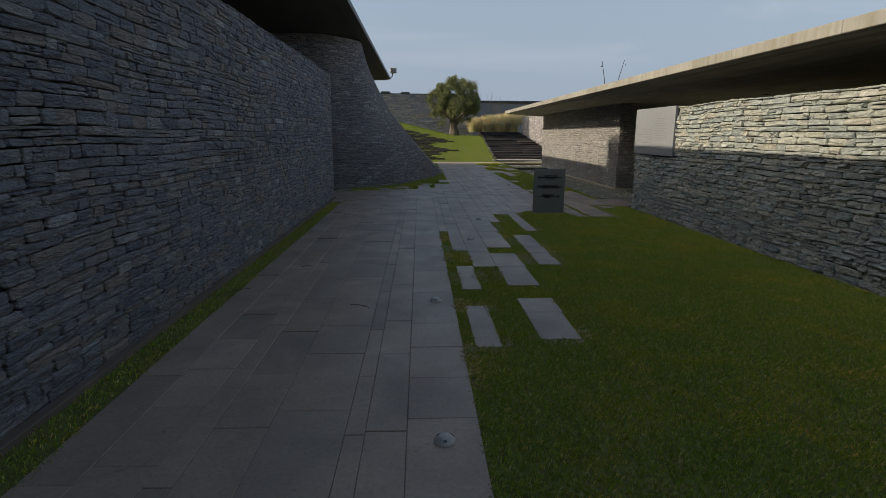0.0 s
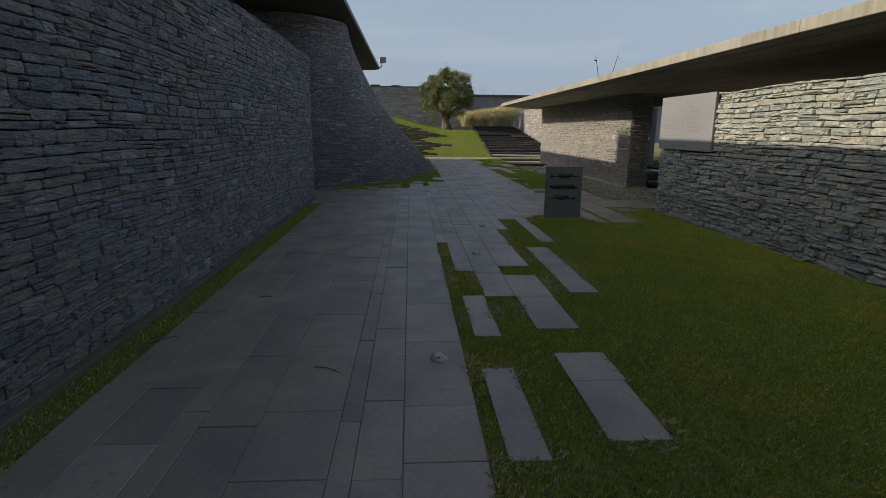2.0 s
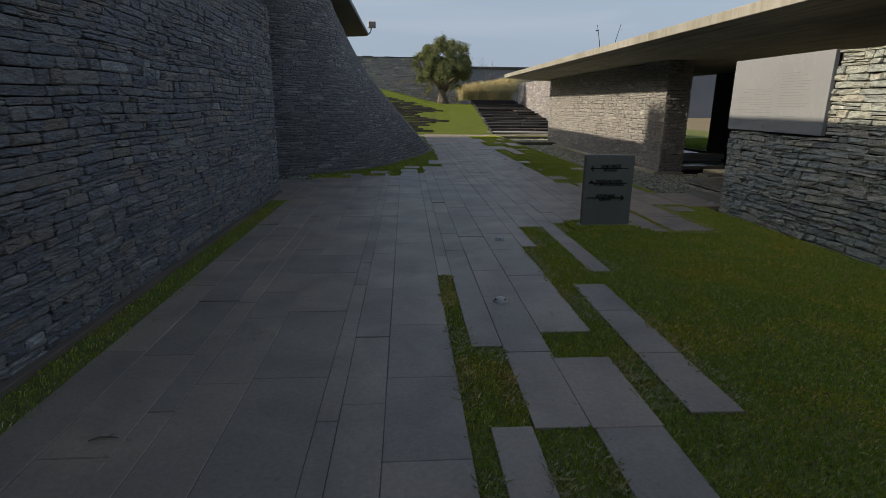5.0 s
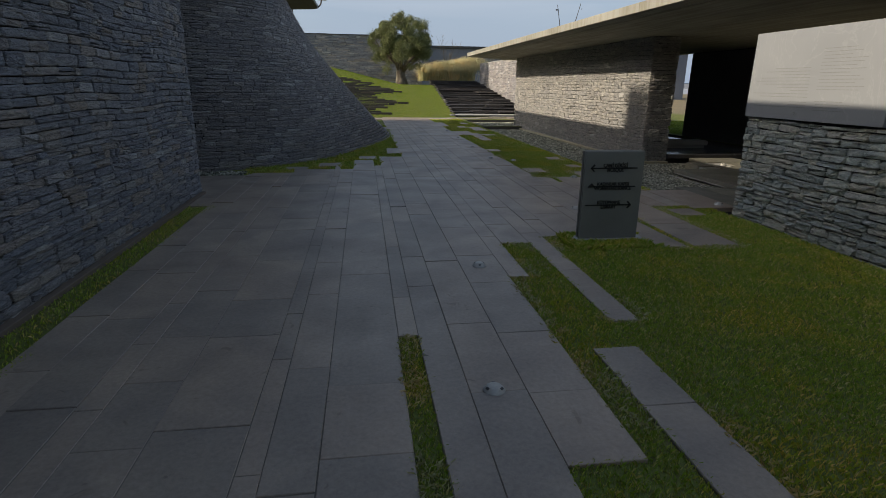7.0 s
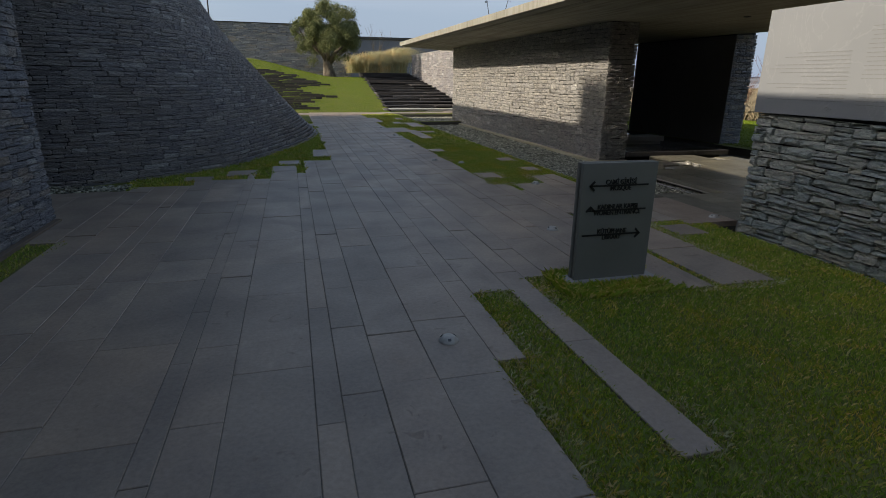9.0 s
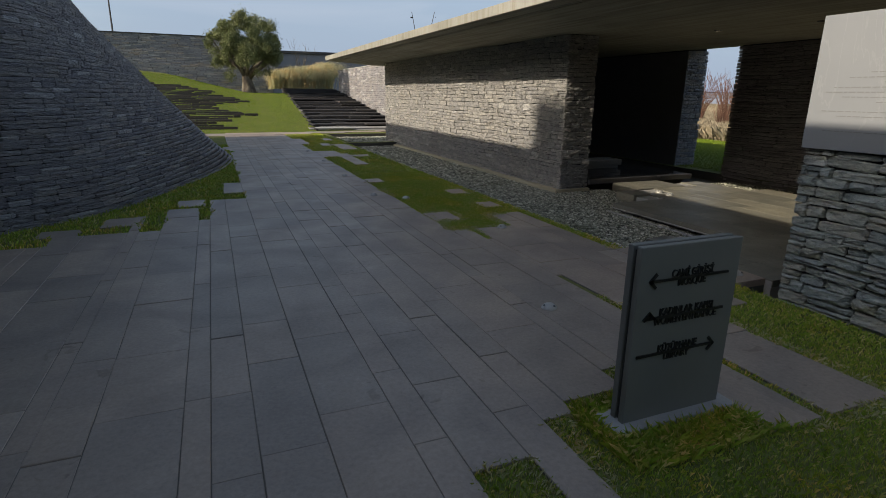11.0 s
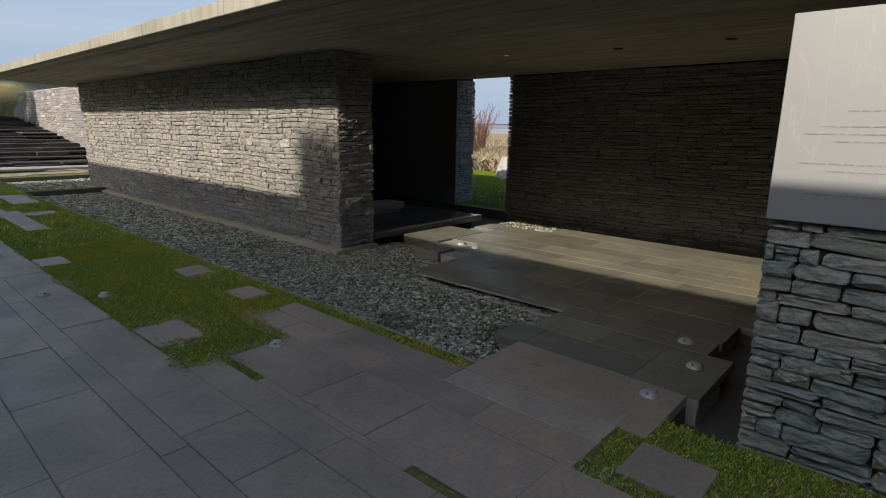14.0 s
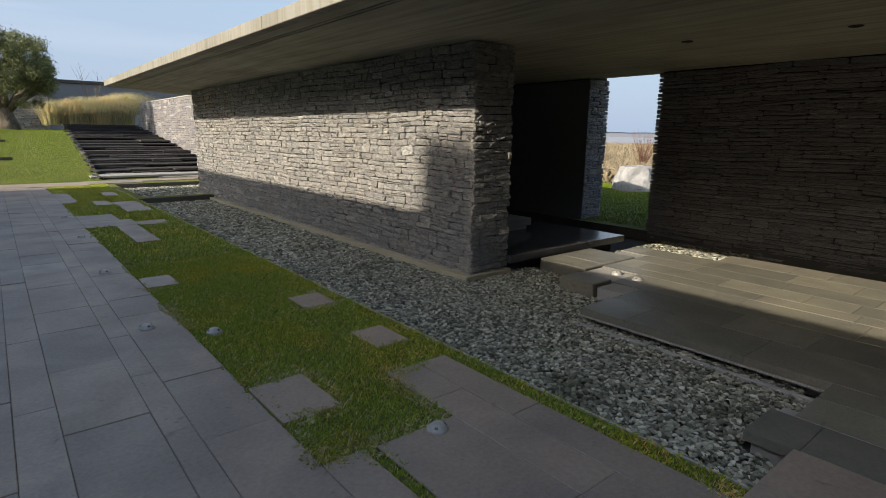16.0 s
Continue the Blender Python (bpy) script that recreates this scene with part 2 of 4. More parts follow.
gr = Mat("grass_soil", 0.95, spec=0.1)
base = gr.mix(gr.rng(gr.noise(1.3, 6), 0.35, 0.7, 0, 1), (0.13, 0.18, 0.04), (0.22, 0.22, 0.08))
base = gr.mix(gr.rng(gr.noise(30, 4), 0.4, 0.65, 0.6, 0), base, (0.09, 0.085, 0.04))
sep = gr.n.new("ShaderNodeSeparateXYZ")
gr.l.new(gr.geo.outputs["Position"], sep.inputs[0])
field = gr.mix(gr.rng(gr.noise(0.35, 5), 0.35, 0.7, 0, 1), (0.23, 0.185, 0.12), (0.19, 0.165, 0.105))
# Past x 86 distance haze is put into the ground colour as blue-grey.
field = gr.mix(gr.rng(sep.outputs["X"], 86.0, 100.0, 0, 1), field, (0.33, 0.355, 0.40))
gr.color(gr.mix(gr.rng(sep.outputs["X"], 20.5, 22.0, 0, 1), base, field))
gr.bump(gr.noise(25, 5), 0.6, 0.03)
GROUND = gr.m


def blade_mat(name, stops, warm=0.75):
    m = Mat(name, 0.6, spec=0.25)
    patch = m.noise(1.5, 6, dist=0.8)
    c = m.ramp(m.rand(), stops)
    c = m.mix(m.rng(patch, 0.47, 0.65, 0, warm), c, m.mix(1.0, c, (1.55, 1.12, 0.85), "MULTIPLY"))
    m.color(c)
    m.b.inputs["Subsurface Weight"].default_value = 0.0
    return m.m


GRASS = blade_mat("lawn_blades", [(0.0, (0.195, 0.32, 0.03)), (0.48, (0.285, 0.39, 0.045)), (0.76, (0.40, 0.42, 0.08)), (0.9, (0.58, 0.49, 0.17)), (1.0, (0.70, 0.60, 0.29))])
HILLGRASS = blade_mat("hill_grass_blades", [(0.0, (0.10, 0.175, 0.008)), (0.6, (0.145, 0.222, 0.011)), (1.0, (0.21, 0.262, 0.02))], 0.35)
STRAW = blade_mat("dry_grass", [(0.0, (0.34, 0.31, 0.15)), (0.5, (0.50, 0.47, 0.26)), (1.0, (0.62, 0.60, 0.40))])
SANDBED = concrete_mat("sand_joint", (0.13, 0.12, 0.10), (0.20, 0.185, 0.155), False).m
PITSOIL = concrete_mat("gravel_subsoil", (0.07, 0.07, 0.062), (0.11, 0.105, 0.095), False).m
BROWNFIELD = blade_mat("brown_field_grass", [(0.0, (0.19, 0.155, 0.10)), (0.5, (0.26, 0.215, 0.145)), (1.0, (0.34, 0.295, 0.21))], 0.15)
LEAF = blade_mat("olive_leaves", [(0.0, (0.085, 0.105, 0.038)), (0.5, (0.135, 0.158, 0.06)), (0.85, (0.19, 0.21, 0.092)), (1.0, (0.26, 0.28, 0.16))], 0.2)
bk = Mat("olive_bark", 0.9)
bn = bk.noise(7, 7, (1, 1, 0.25), 0.8)
bk.color(bk.mix(bk.rng(bn, 0.35, 0.65, 0, 1), (0.07, 0.055, 0.042), (0.17, 0.145, 0.11)))
bk.bump(bn, 0.9, 0.05)
BARK = bk.m
TWIG = Mat("red_brown_twigs", 0.9).color((0.15, 0.075, 0.05)).m
pb = Mat("grey_green_gravel", 0.75, spec=0.3)
pb.color(pb.mix(pb.rng(pb.noise(30, 4), 0.35, 0.65, 0.3, 0), pb.ramp(pb.rand(), [(0.0, (0.08, 0.082, 0.066)), (0.45, (0.27, 0.275, 0.215)), (0.82, (0.46, 0.46, 0.37)), (1.0, (0.70, 0.68, 0.58))]), (0.17, 0.165, 0.14)))
moss = pb.rng(pb.noise(0.9, 5, dist=0.6), 0.58, 0.68, 0.0, 0.65)
pb.color(pb.mix(moss, pb.b.inputs["Base Color"].links[0].from_socket, (0.055, 0.062, 0.03)))
PEBBLE = pb.m
lm = Mat("white_limestone", 0.85)
lm.color(lm.mix(lm.rng(lm.noise(3, 6, dist=0.6), 0.3, 0.7, 0, 1), (0.27, 0.268, 0.265), (0.43, 0.425, 0.415)))
lm.bump(lm.noise(6, 6), 0.7, 0.05)
LIMESTONE = lm.m
gb = Mat("blue_grey_cladding", 0.6)
gb.color(gb.mix(gb.rng(gb.noise(0.3, 4), 0.3, 0.7, 0, 1), (0.13, 0.145, 0.18), (0.165, 0.175, 0.205)))
CLADDING = gb.m
WHITEPAINT = Mat("white_paint", 0.5).color((0.7, 0.7, 0.7)).m


# ---- builders ----
rnd = random.Random(7)
nrs = np.random.RandomState(7)


def mesh_of(name, verts, faces, material, smooth=False):
    me = bpy.data.meshes.new(name)
    me.from_pydata([tuple(v) for v in verts], [], [tuple(f) for f in faces])
    me.materials.append(material)
    if smooth:
        me.polygons.foreach_set("use_smooth", [True] * len(me.polygons))
    me.update()
    return me


def bm_mesh(name, bm, material, smooth=False):
    me = bpy.data.meshes.new(name)
    bmesh.ops.recalc_face_normals(bm, faces=bm.faces[:])
    bm.to_mesh(me)
    bm.free()
    me.materials.append(material)
    if smooth:
        me.polygons.foreach_set("use_smooth", [True] * len(me.polygons))
    return me


def part(name, bm, material, parent, label="", smooth=False):
    ob = new(name, bm_mesh(name, bm, material, smooth) if isinstance(bm, bmesh.types.BMesh) else bm)
    ob.parent = parent
    if label:
        ob["label"] = label
    return ob


def thing(name, place, label, category, group="", kind=""):
    e = new(name)
    e.matrix_basis = place if isinstance(place, Matrix) else pose(*place)
    return tagged(e, label, category, group, kind)


def box(x0, x1, y0, y1, z0, z1, bevel=0.0, bm=None):
    bm = bm or bmesh.new()
    made = bmesh.ops.create_cube(bm, size=1.0, matrix=Matrix.LocRotScale(((x0 + x1) / 2, (y0 + y1) / 2, (z0 + z1) / 2), None, (x1 - x0, y1 - y0, z1 - z0)))
    if bevel:
        es = list({e for v in made["verts"] for e in v.link_edges})
        bmesh.ops.bevel(bm, geom=es, offset=bevel, segments=1, affect="EDGES", profile=0.5)
    return bm


def prism(points, z0, z1):
    """A solid over an outline in plan."""
    bm = bmesh.new()
    f = bm.faces.new([bm.verts.new((x, y, z0)) for x, y in points])
    up = bmesh.ops.extrude_face_region(bm, geom=[f])
    for v in up["geom"]:
        if isinstance(v, bmesh.types.BMVert):
            v.co.z = z1
    return bm


def tube(points, radii, sides=8, bm=None):
    bm = bm or bmesh.new()
    rings = []
    for i, p in enumerate(points):
        a, b = Vector(points[max(i - 1, 0)]), Vector(points[min(i + 1, len(points) - 1)])
        d = (b - a).normalized()
        u = d.orthogonal().normalized()
        w = d.cross(u)
        r = radii[i] if isinstance(radii, (list, tuple)) else radii
        rings.append([bm.verts.new(Vector(p) + r * (math.cos(k * 2 * math.pi / sides) * u + math.sin(k * 2 * math.pi / sides) * w)) for k in range(sides)])
    for a, b in zip(rings, rings[1:]):
        for k in range(sides):
            bm.faces.new((a[k], a[(k + 1) % sides], b[(k + 1) % sides], b[k]))
    bm.faces.new(rings[0][::-1])
    bm.faces.new(rings[-1])
    return bm


# Unit stones: x along the wall, y out of it, z up; a broken, nearly flat front with a rounded rim.
RING = ((-0.5, -0.3), (-0.44, -0.5), (0.44, -0.5), (0.5, -0.3), (0.5, 0.3), (0.44, 0.5), (-0.44, 0.5), (-0.5, 0.3))


def unit_stones(seed, edge, crag, wobble):
    out = []
    for k in range(24):
        r = random.Random(seed + k)
        j = lambda a: r.uniform(-a, a)
        slope, twist = j(0.14), j(0.14)
        rim = [(x + j(wobble * 0.3), -edge + j(0.1), z * 0.985 + j(wobble)) for x, z in RING]
        back = [(x * 0.98, -1.2, z * 0.96) for x, _, z in rim]
        inner = [(x * r.uniform(0.9, 0.965), 0.12 + j(crag) + slope * z * 2 + twist * x * 2, z * r.uniform(0.74, 0.9)) for x, _, z in rim]
        mid = [(-0.2 + j(0.12), 0.2 + j(crag * 1.5), j(0.18)), (0.2 + j(0.12), 0.2 + j(crag * 1.5), j(0.18))]
        v = back + rim + inner + mid
        fc = [(q, (q + 1) % 8, 8 + (q + 1) % 8, 8 + q) for q in range(8)] + [(8 + q, 8 + (q + 1) % 8, 16 + (q + 1) % 8, 16 + q) for q in range(8)]
        fc += [(16, 17, 24), (17, 18, 25, 24), (18, 19, 25), (19, 20, 25), (20, 21, 25), (21, 22, 24, 25), (22, 23, 24), (23, 16, 24)]
        out.append((np.array(v), fc))
    return out


STONES = unit_stones(100, 0.12, 0.2, 0.06)
CRAGGY = unit_stones(300, 0.16, 0.24, 0.095)


def courses(length, height, lo, hi, short, long, wild=0.12, seed=1):
    """Rows of stones for a wall face: (u0, u1, v0, v1)."""
    r = random.Random(seed)
    out, v = [], 0.0
    while v < height - 0.02:
        h = min(r.uniform(lo, hi) * (1.35 if r.random() < 0.1 else 1.0), height - v)
        if height - v - h < 0.03:
            h = height - v
        u = -r.uniform(0, short)
        while u < length:
            w = r.uniform(short, long) * (1.5 if r.random() < 0.12 else 1.0)
            a, b = max(u, 0), min(u + w, length)
            if b - a > 0.05:
                if r.random() < wild and h > 0.05:
                    c = v + h * r.uniform(0.35, 0.65)
                    m = a + (b - a) * r.uniform(0.4, 0.6)
                    if r.random() < 0.5:
                        out += [(a, b, v, c), (a, b, c, v + h)]
                    else:
                        out += [(a, m, v, c), (a, m, c, v + h), (m, b, v, v + h)]
                else:
                    out.append((a, b, v, v + h))
            u += w
        v += h
    return out


def lay_stones(parent, frames, material, near=None, most=300, rough=0.035, seed=3, gap=0.005, label="", units=None):
    """Stones from (centre, along, out, up, length, height) rows: those that near() picks are objects, the rest one joined part."""
    r = random.Random(seed)
    units = units or STONES
    shared = [None] * len(units)
    far_v, far_f, n, count = [], [], 0, 0
    for c, u, o, up, ln, h in frames:
        k = r.randrange(len(units))
        flip = r.choice((-1, 1))
        s = (ln - gap * r.uniform(0.6, 2.0), rough * r.uniform(0.6, 1.5), h - gap * r.uniform(0.5, 1.8))
        push = r.gauss(0, rough * 0.16)
        tw = r.gauss(0, 0.016)
        m = Matrix(((u.x, o.x, up.x, 0), (u.y, o.y, up.y, 0), (u.z, o.z, up.z, 0), (0, 0, 0, 1)))
        m = Matrix.Translation(c + o * push) @ m @ Matrix.Rotation(tw, 4, "Y") @ Matrix.Diagonal((s[0], s[1] * 1.0, s[2], 1))
        if near and count < most and near(c):
            if shared[k] is None:
                shared[k] = mesh_of("stone", units[k][0], units[k][1], material)
            ob = new("stone", shared[k])
            ob.parent = parent
            ob.matrix_basis = m
            count += 1
        else:
            v = units[k][0] * np.array((flip, 1, 1))
            a = np.array(m)
            far_v.append(v @ a[:3, :3].T + a[:3, 3])
            far_f += [tuple(i + n for i in (f if flip > 0 else f[::-1])) for f in units[k][1]]
            n += len(v)
    if far_v:
        ob = new("stonework", mesh_of("stonework", np.concatenate(far_v), far_f, material))
        ob.parent = parent
        tagged(ob, label, kind="stuff")


def flat_frames(origin, along, out, rows):
    o, u, n, up = Vector(origin), Vector(along), Vector(out), Vector((0, 0, 1))
    out = []
    for a, b, c, d in rows:
        m, h = (a + b) / 2, (c + d) / 2
        w0, w1 = (noise.noise(Vector((q * 0.8 + o.x * 3.1, h * 0.5, o.y))) * 0.035 for q in (a, b))
        tl = math.atan2(w1 - w0, b - a)
        out.append((o + u * m + up * (h + (w0 + w1) / 2), (u * math.cos(tl) + up * math.sin(tl)), n, (up * math.cos(tl) - u * math.sin(tl)), b - a, d - c))
    return out


# ---- heights of the ground ----
PITS = [(5.07, 7.0, 15.0, 29.95), (5.62, 11.75, 11.9, 29.4), (5.2, 5.63, 13.2, 13.6), (5.3, 9.9, 30.3, 34.6)]
PAVED_PITS = [(5.62, 6.8, 13.5, 15.42)]
FRONT = 36.4


def in_pit(x, y):
    return any(a < x < b and c < y < d for a, b, c, d in PITS)


def hill(x, y):
    if y <= FRONT or x > 13.5:
        return 0.0
    yy = min(y, 51 + min(max(0.0, 3 - x) * 1.5, 8))
    side = 1.0 if x < 10.2 else max(0.0, 1 - (x - 10.2) / 3)
    if y > 36.6 and 5.3 + (y - 38) * 0.045 < x < 9.95:
        side *= max(0.0, 1 - 0.7 / max(0.2, (yy - FRONT) * 0.113))
    return (yy - FRONT) * (0.113 + 0.004 * min(max(0.0, 3.5 - x), 9)) * side


def ground_z(x, y):
    if in_pit(x, y):
        return -0.21
    return -0.018 + hill(x, y)


xs = sorted({-3000, -600, -150, -60, -30, 3000, 600, 150, 60, 40, *[round(v, 3) for v in np.arange(-20, 30.01, 0.8)], *[round(p + e, 3) for q in PITS for p in q[:2] for e in (-0.006, 0.006)], 6.794, 6.806, 10.694, 10.706})
ys = sorted({-3000, -600, -150, -60, -30, 3000, 600, 150, 100, 80, *[round(v, 3) for v in np.arange(-14, 64.01, 0.8)], *[round(p + e, 3) for q in PITS for p in q[2:] for e in (-0.006, 0.006)], 13.494, 13.506, 17.344, 17.356})
gv = [(x, y, ground_z(x, y)) for y in ys for x in xs]
nx = len(xs)
gf = [(j * nx + i, j * nx + i + 1, (j + 1) * nx + i + 1, (j + 1) * nx + i) for j in range(len(ys) - 1) for i in range(nx - 1)]
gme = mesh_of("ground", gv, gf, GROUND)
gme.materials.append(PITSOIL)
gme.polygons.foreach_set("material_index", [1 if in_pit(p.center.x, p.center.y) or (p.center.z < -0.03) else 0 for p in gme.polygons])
tagged(new("ground", gme), "grassy soil sheet running out to a dry brown field, haze-tinted beyond", "ground", kind="structure")

# ---- left building ----
LX, LEND, LTOP = -2.39, 15.3, 3.32
left = thing("wall_west", (0, 0, 0), "long dry-stacked blue-grey slate wall beside the path", "wall", kind="structure")
part("core", box(LX - 0.6, LX - 0.055, -9, LEND - 0.05, -0.1, LTOP - 0.02), DARKCORE, left)
rows = [q for q in courses(LEND + 9, LTOP + 0.05, 0.052, 0.098, 0.13, 0.36, 0.2, 11)]
fr = flat_frames((LX, LEND, -0.05), (0, -1, 0), (1, 0, 0), rows)
lay_stones(left, fr, SLATE, lambda c: 2.0 < c.y < 5.2 and 0.4 < c.z < 1.75, label="stacked slate stones of the wall")
fr = flat_frames((LX - 0.6, LEND, -0.05), (1, 0, 0), (0, 1, 0), courses(0.6, LTOP + 0.05, 0.048, 0.088, 0.14, 0.46, 0.1, 12))
lay_stones(left, fr, SLATE)
part("plinth", box(LX - 0.05, LX + 0.07, -9, LEND - 0.02, -0.08, 0.028, 0.006), PLINTH, left, "low brown-stained concrete strip at the wall's foot")
tagged(new("wall_recess", bm_mesh("wall_recess", box(-6.2, -5.8, -9, 16.0, 0, 4.85), DARKSTONE)), "dark recessed upper wall under the high canopy", "wall", kind="structure")

# High canopy of the left building: thin edge, soffit rising gently outward.
CE, CN, CZ = -1.74, 33.4, 5.0
canopy = thing("roof_west", (0, 0, 0), "high flat concrete canopy with a thin dark metal edge", "roof", kind="structure")
bm = bmesh.new()
prof = [(CE, CZ), (CE, CZ - 0.12), (CE - 0.25, CZ - 0.16), (-6.5, CZ - 0.34), (-16, CZ - 0.34), (-16, CZ + 0.1), (CE - 0.3, CZ + 0.02)]
a = [bm.verts.new((x, -10, z)) for x, z in prof]
b = [bm.verts.new((x, CN, z)) for x, z in prof]
bm.faces.new(a[::-1])
bm.faces.new(b)
for i in range(len(prof)):
    bm.faces.new((a[i], a[(i + 1) % len(a)], b[(i + 1) % len(a)], b[i]))
part("slab", bm, SHADESOFFIT, canopy)
part("edge_strip", box(CE - 0.02, CE + 0.012, -10, CN + 0.012, CZ - 0.115, CZ + 0.02, 0.004), IRON, canopy)
tagged(new("wall_north_west", bm_mesh("wall_north_west", box(-16, -15.6, -10, CN, -0.1, CZ - 0.3), BLACKROOM)), "plain far wall closing the west building", "wall", kind="structure")
tagged(new("wall_south", bm_mesh("wall_south", box(-16, 16, -10.4, -10, -0.1, 4.6), BLACKROOM)), "plain wall closing the court to the south", "wall", kind="structure")
minaret = thing("minaret", (-40, 18.34, 0), "tall plain stone minaret block beyond the west roof", "tower")
part("shaft", box(-1.2, 1.2, -0.6, 0.6, -0.1, 24.8, 0.05), CURVESTONE, minaret)
part("plinth", box(-1.5, 1.5, -1.0, 1.0, -0.1, 0.5, 0.04), CURVESTONE, minaret)

# Curved battered wall: outline at the foot, leaning back more and more towards its prow.
FOOT = [(-7.0, 17.3, 0.10), (-5.0, 17.3, 0.10), (-3.1, 17.55, 0.12), (-2.1, 18.05, 0.16), (-1.05, 19.0, 0.26), (-0.45, 20.2, 0.40), (0.05, 21.6, 0.55), (0.5, 23.0, 0.72), (0.82, 24.4, 0.85), (0.98, 25.8, 0.92), (0.85, 27.2, 0.92), (0.35, 28.6, 0.9), (-0.5, 30.0, 0.85), (-1.8, 31.4, 0.8), (-3.6, 32.6, 0.7), (-6, 33.4, 0.6), (-9, 34.0, 0.5)]


def foot(s):
    """A point of the foot by its run along the outline, with its outward direction and lean."""
    n = len(FOOT) - 1
    s = min(max(s, 0), n - 1e-6)
    i = int(s)
    t = s - i
    p = [Vector(FOOT[min(max(k, 0), n)]) for k in (i - 1, i, i + 1, i + 2)]
    q = 0.5 * ((2 * p[1]) + (p[2] - p[0]) * t + (2 * p[0] - 5 * p[1] + 4 * p[2] - p[3]) * t * t + (3 * p[1] - p[0] - 3 * p[2] + p[3]) * t ** 3)
    return q


def skin(s, z):
    q, e = foot(s), foot(s + 0.02)
    d = Vector((e.x - q.x, e.y - q.y, 0))
    if d.length < 1e-6:
        d = Vector((-1, 0, 0))
    d.normalize()
    out = Vector((d.y, -d.x, 0))
    lean = q.z * (z - 0.07 * z * (1 - math.exp(-z)))
    flare = 0.10 * math.exp(-z * 3.0) * q.z
    return Vector((q.x, q.y, z)) - out * (lean - flare), out, d


curved = thing("wall_curved", (0, 0, 0), "curved battered wall of thin stacked slate courses", "wall", kind="structure")
HTOP = 4.75
bm = bmesh.new()
grid = []
for iz in range(13):
    z = -0.1 + (HTOP + 0.1) * iz / 12
    row = []
    for k in range(65):
        p, o, d = skin(16 * k / 64 * 0.999, max(z, 0))
        p = p - o * 0.05
        row.append(bm.verts.new((p.x, p.y, z)))
    grid.append(row)
for a, b in zip(grid, grid[1:]):
    for k in range(64):
        bm.faces.new((a[k], a[k + 1], b[k + 1], b[k]))
bm.faces.new(grid[-1])
part("core", bm, DARKCORE, curved)
r = random.Random(21)
fr, z = [], -0.03
while z < HTOP:
    h = r.uniform(0.045, 0.082)
    s = 0.6 + r.uniform(0, 0.2)
    while s < 14.5:
        zz = max(z + h / 2, 0)
        p0 = skin(s, zz)[0]
        ln = r.uniform(0.13, 0.45)
        e = s
        while (skin(e, zz)[0] - p0).length < ln and e < 15:
            e += 0.03
        p1 = skin(e, zz)[0]
        d = (p1 - p0)
        chord = d.length
        d.normalize()
        pm = (p0 + p1) / 2
        pm.z = z + h / 2
        fr.append((pm, -d, Vector((d.y, -d.x, 0)), Vector((0, 0, 1)), chord, h))
        s = e
    z += h
lay_stones(curved, fr, CURVESTONE, lambda c: -1.6 < c.x < 0.6 and c.y < 22.6 and c.z < 1.3, rough=0.032, label="thin slate courses of the curved wall", gap=0.004)

# ---- right wall with the marble panel ----
RX, REND, RTOP = 5.24, 13.2, 2.35
right = thing("wall_east", (0, 0, 0), "low rough grey fieldstone wall standing in the lawn", "wall", kind="structure")
part("core", box(RX + 0.05, RX + 0.55, -9, REND - 0.06, -0.1, RTOP - 0.03), DARKCORE, right)
rows = [q for q in courses(REND + 9, RTOP + 0.06, 0.055, 0.11, 0.14, 0.40, 0.26, 31) if not (q[1] < 2.1 and q[2] > 1.37)]
rows = [(max(a, 2.035), b, c, d) if a < 2.035 and c > 1.37 else (a, b, c, d) for a, b, c, d in rows]
rows = [(a, b, c, min(d, 1.375) if a < 2.0 and c < 1.37 else d) for a, b, c, d in rows]
fr = flat_frames((RX, REND, -0.06), (0, -1, 0), (-1, 0, 0), rows)
lay_stones(right, fr, FIELD, lambda c: 9.2 < c.y < 13.3, rough=0.046, seed=32, gap=0.006, units=CRAGGY, label="rough fieldstones of the wall")
fr = flat_frames((RX + 0.03, REND - 0.06, -0.06), (1, 0, 0), (0, 1, 0), courses(0.6, RTOP + 0.06, 0.062, 0.118, 0.16, 0.45, 0.2, 33))
lay_stones(right, fr, FIELD, None, rough=0.046, seed=34, gap=0.006, units=CRAGGY)

# ---- shelter: stone walls, canopy ----
BX, BY0, BY1, SOF = 7.0, 19.25, 31.35, 2.85
bw = thing("wall_shelter", (0, 0, 0), "grey slate wall of the shelter, sunlit in a band", "wall", kind="structure")
part("core", box(BX + 0.05, BX + 0.63, BY0 + 0.05, BY1 - 0.04, -0.26, SOF + 0.1), DARKCORE, bw)
fr = flat_frames((BX, BY0, -0.2), (0, 1, 0), (-1, 0, 0), courses(BY1 - BY0, SOF + 0.2, 0.062, 0.108, 0.14, 0.36, 0.16, 41))
lay_stones(bw, fr, SHELTERSTONE, lambda c: c.y < 23.4 and 0.5 < c.z < 2.0, rough=0.04, seed=42, label="stacked slate stones of the wall")
fr = flat_frames((BX, BY0, -0.2), (1, 0, 0), (0, -1, 0), courses(0.68, SOF + 0.2, 0.062, 0.108, 0.16, 0.36, 0.16, 43))
lay_stones(bw, fr, SHELTERSTONE, lambda c: True, rough=0.04, seed=44, most=150)
part("footing", box(BX - 0.13, BX + 0.7, BY0 - 0.07, BY1, -0.3, -0.085, 0.01), FOOTING, bw, "pale concrete footing strip")
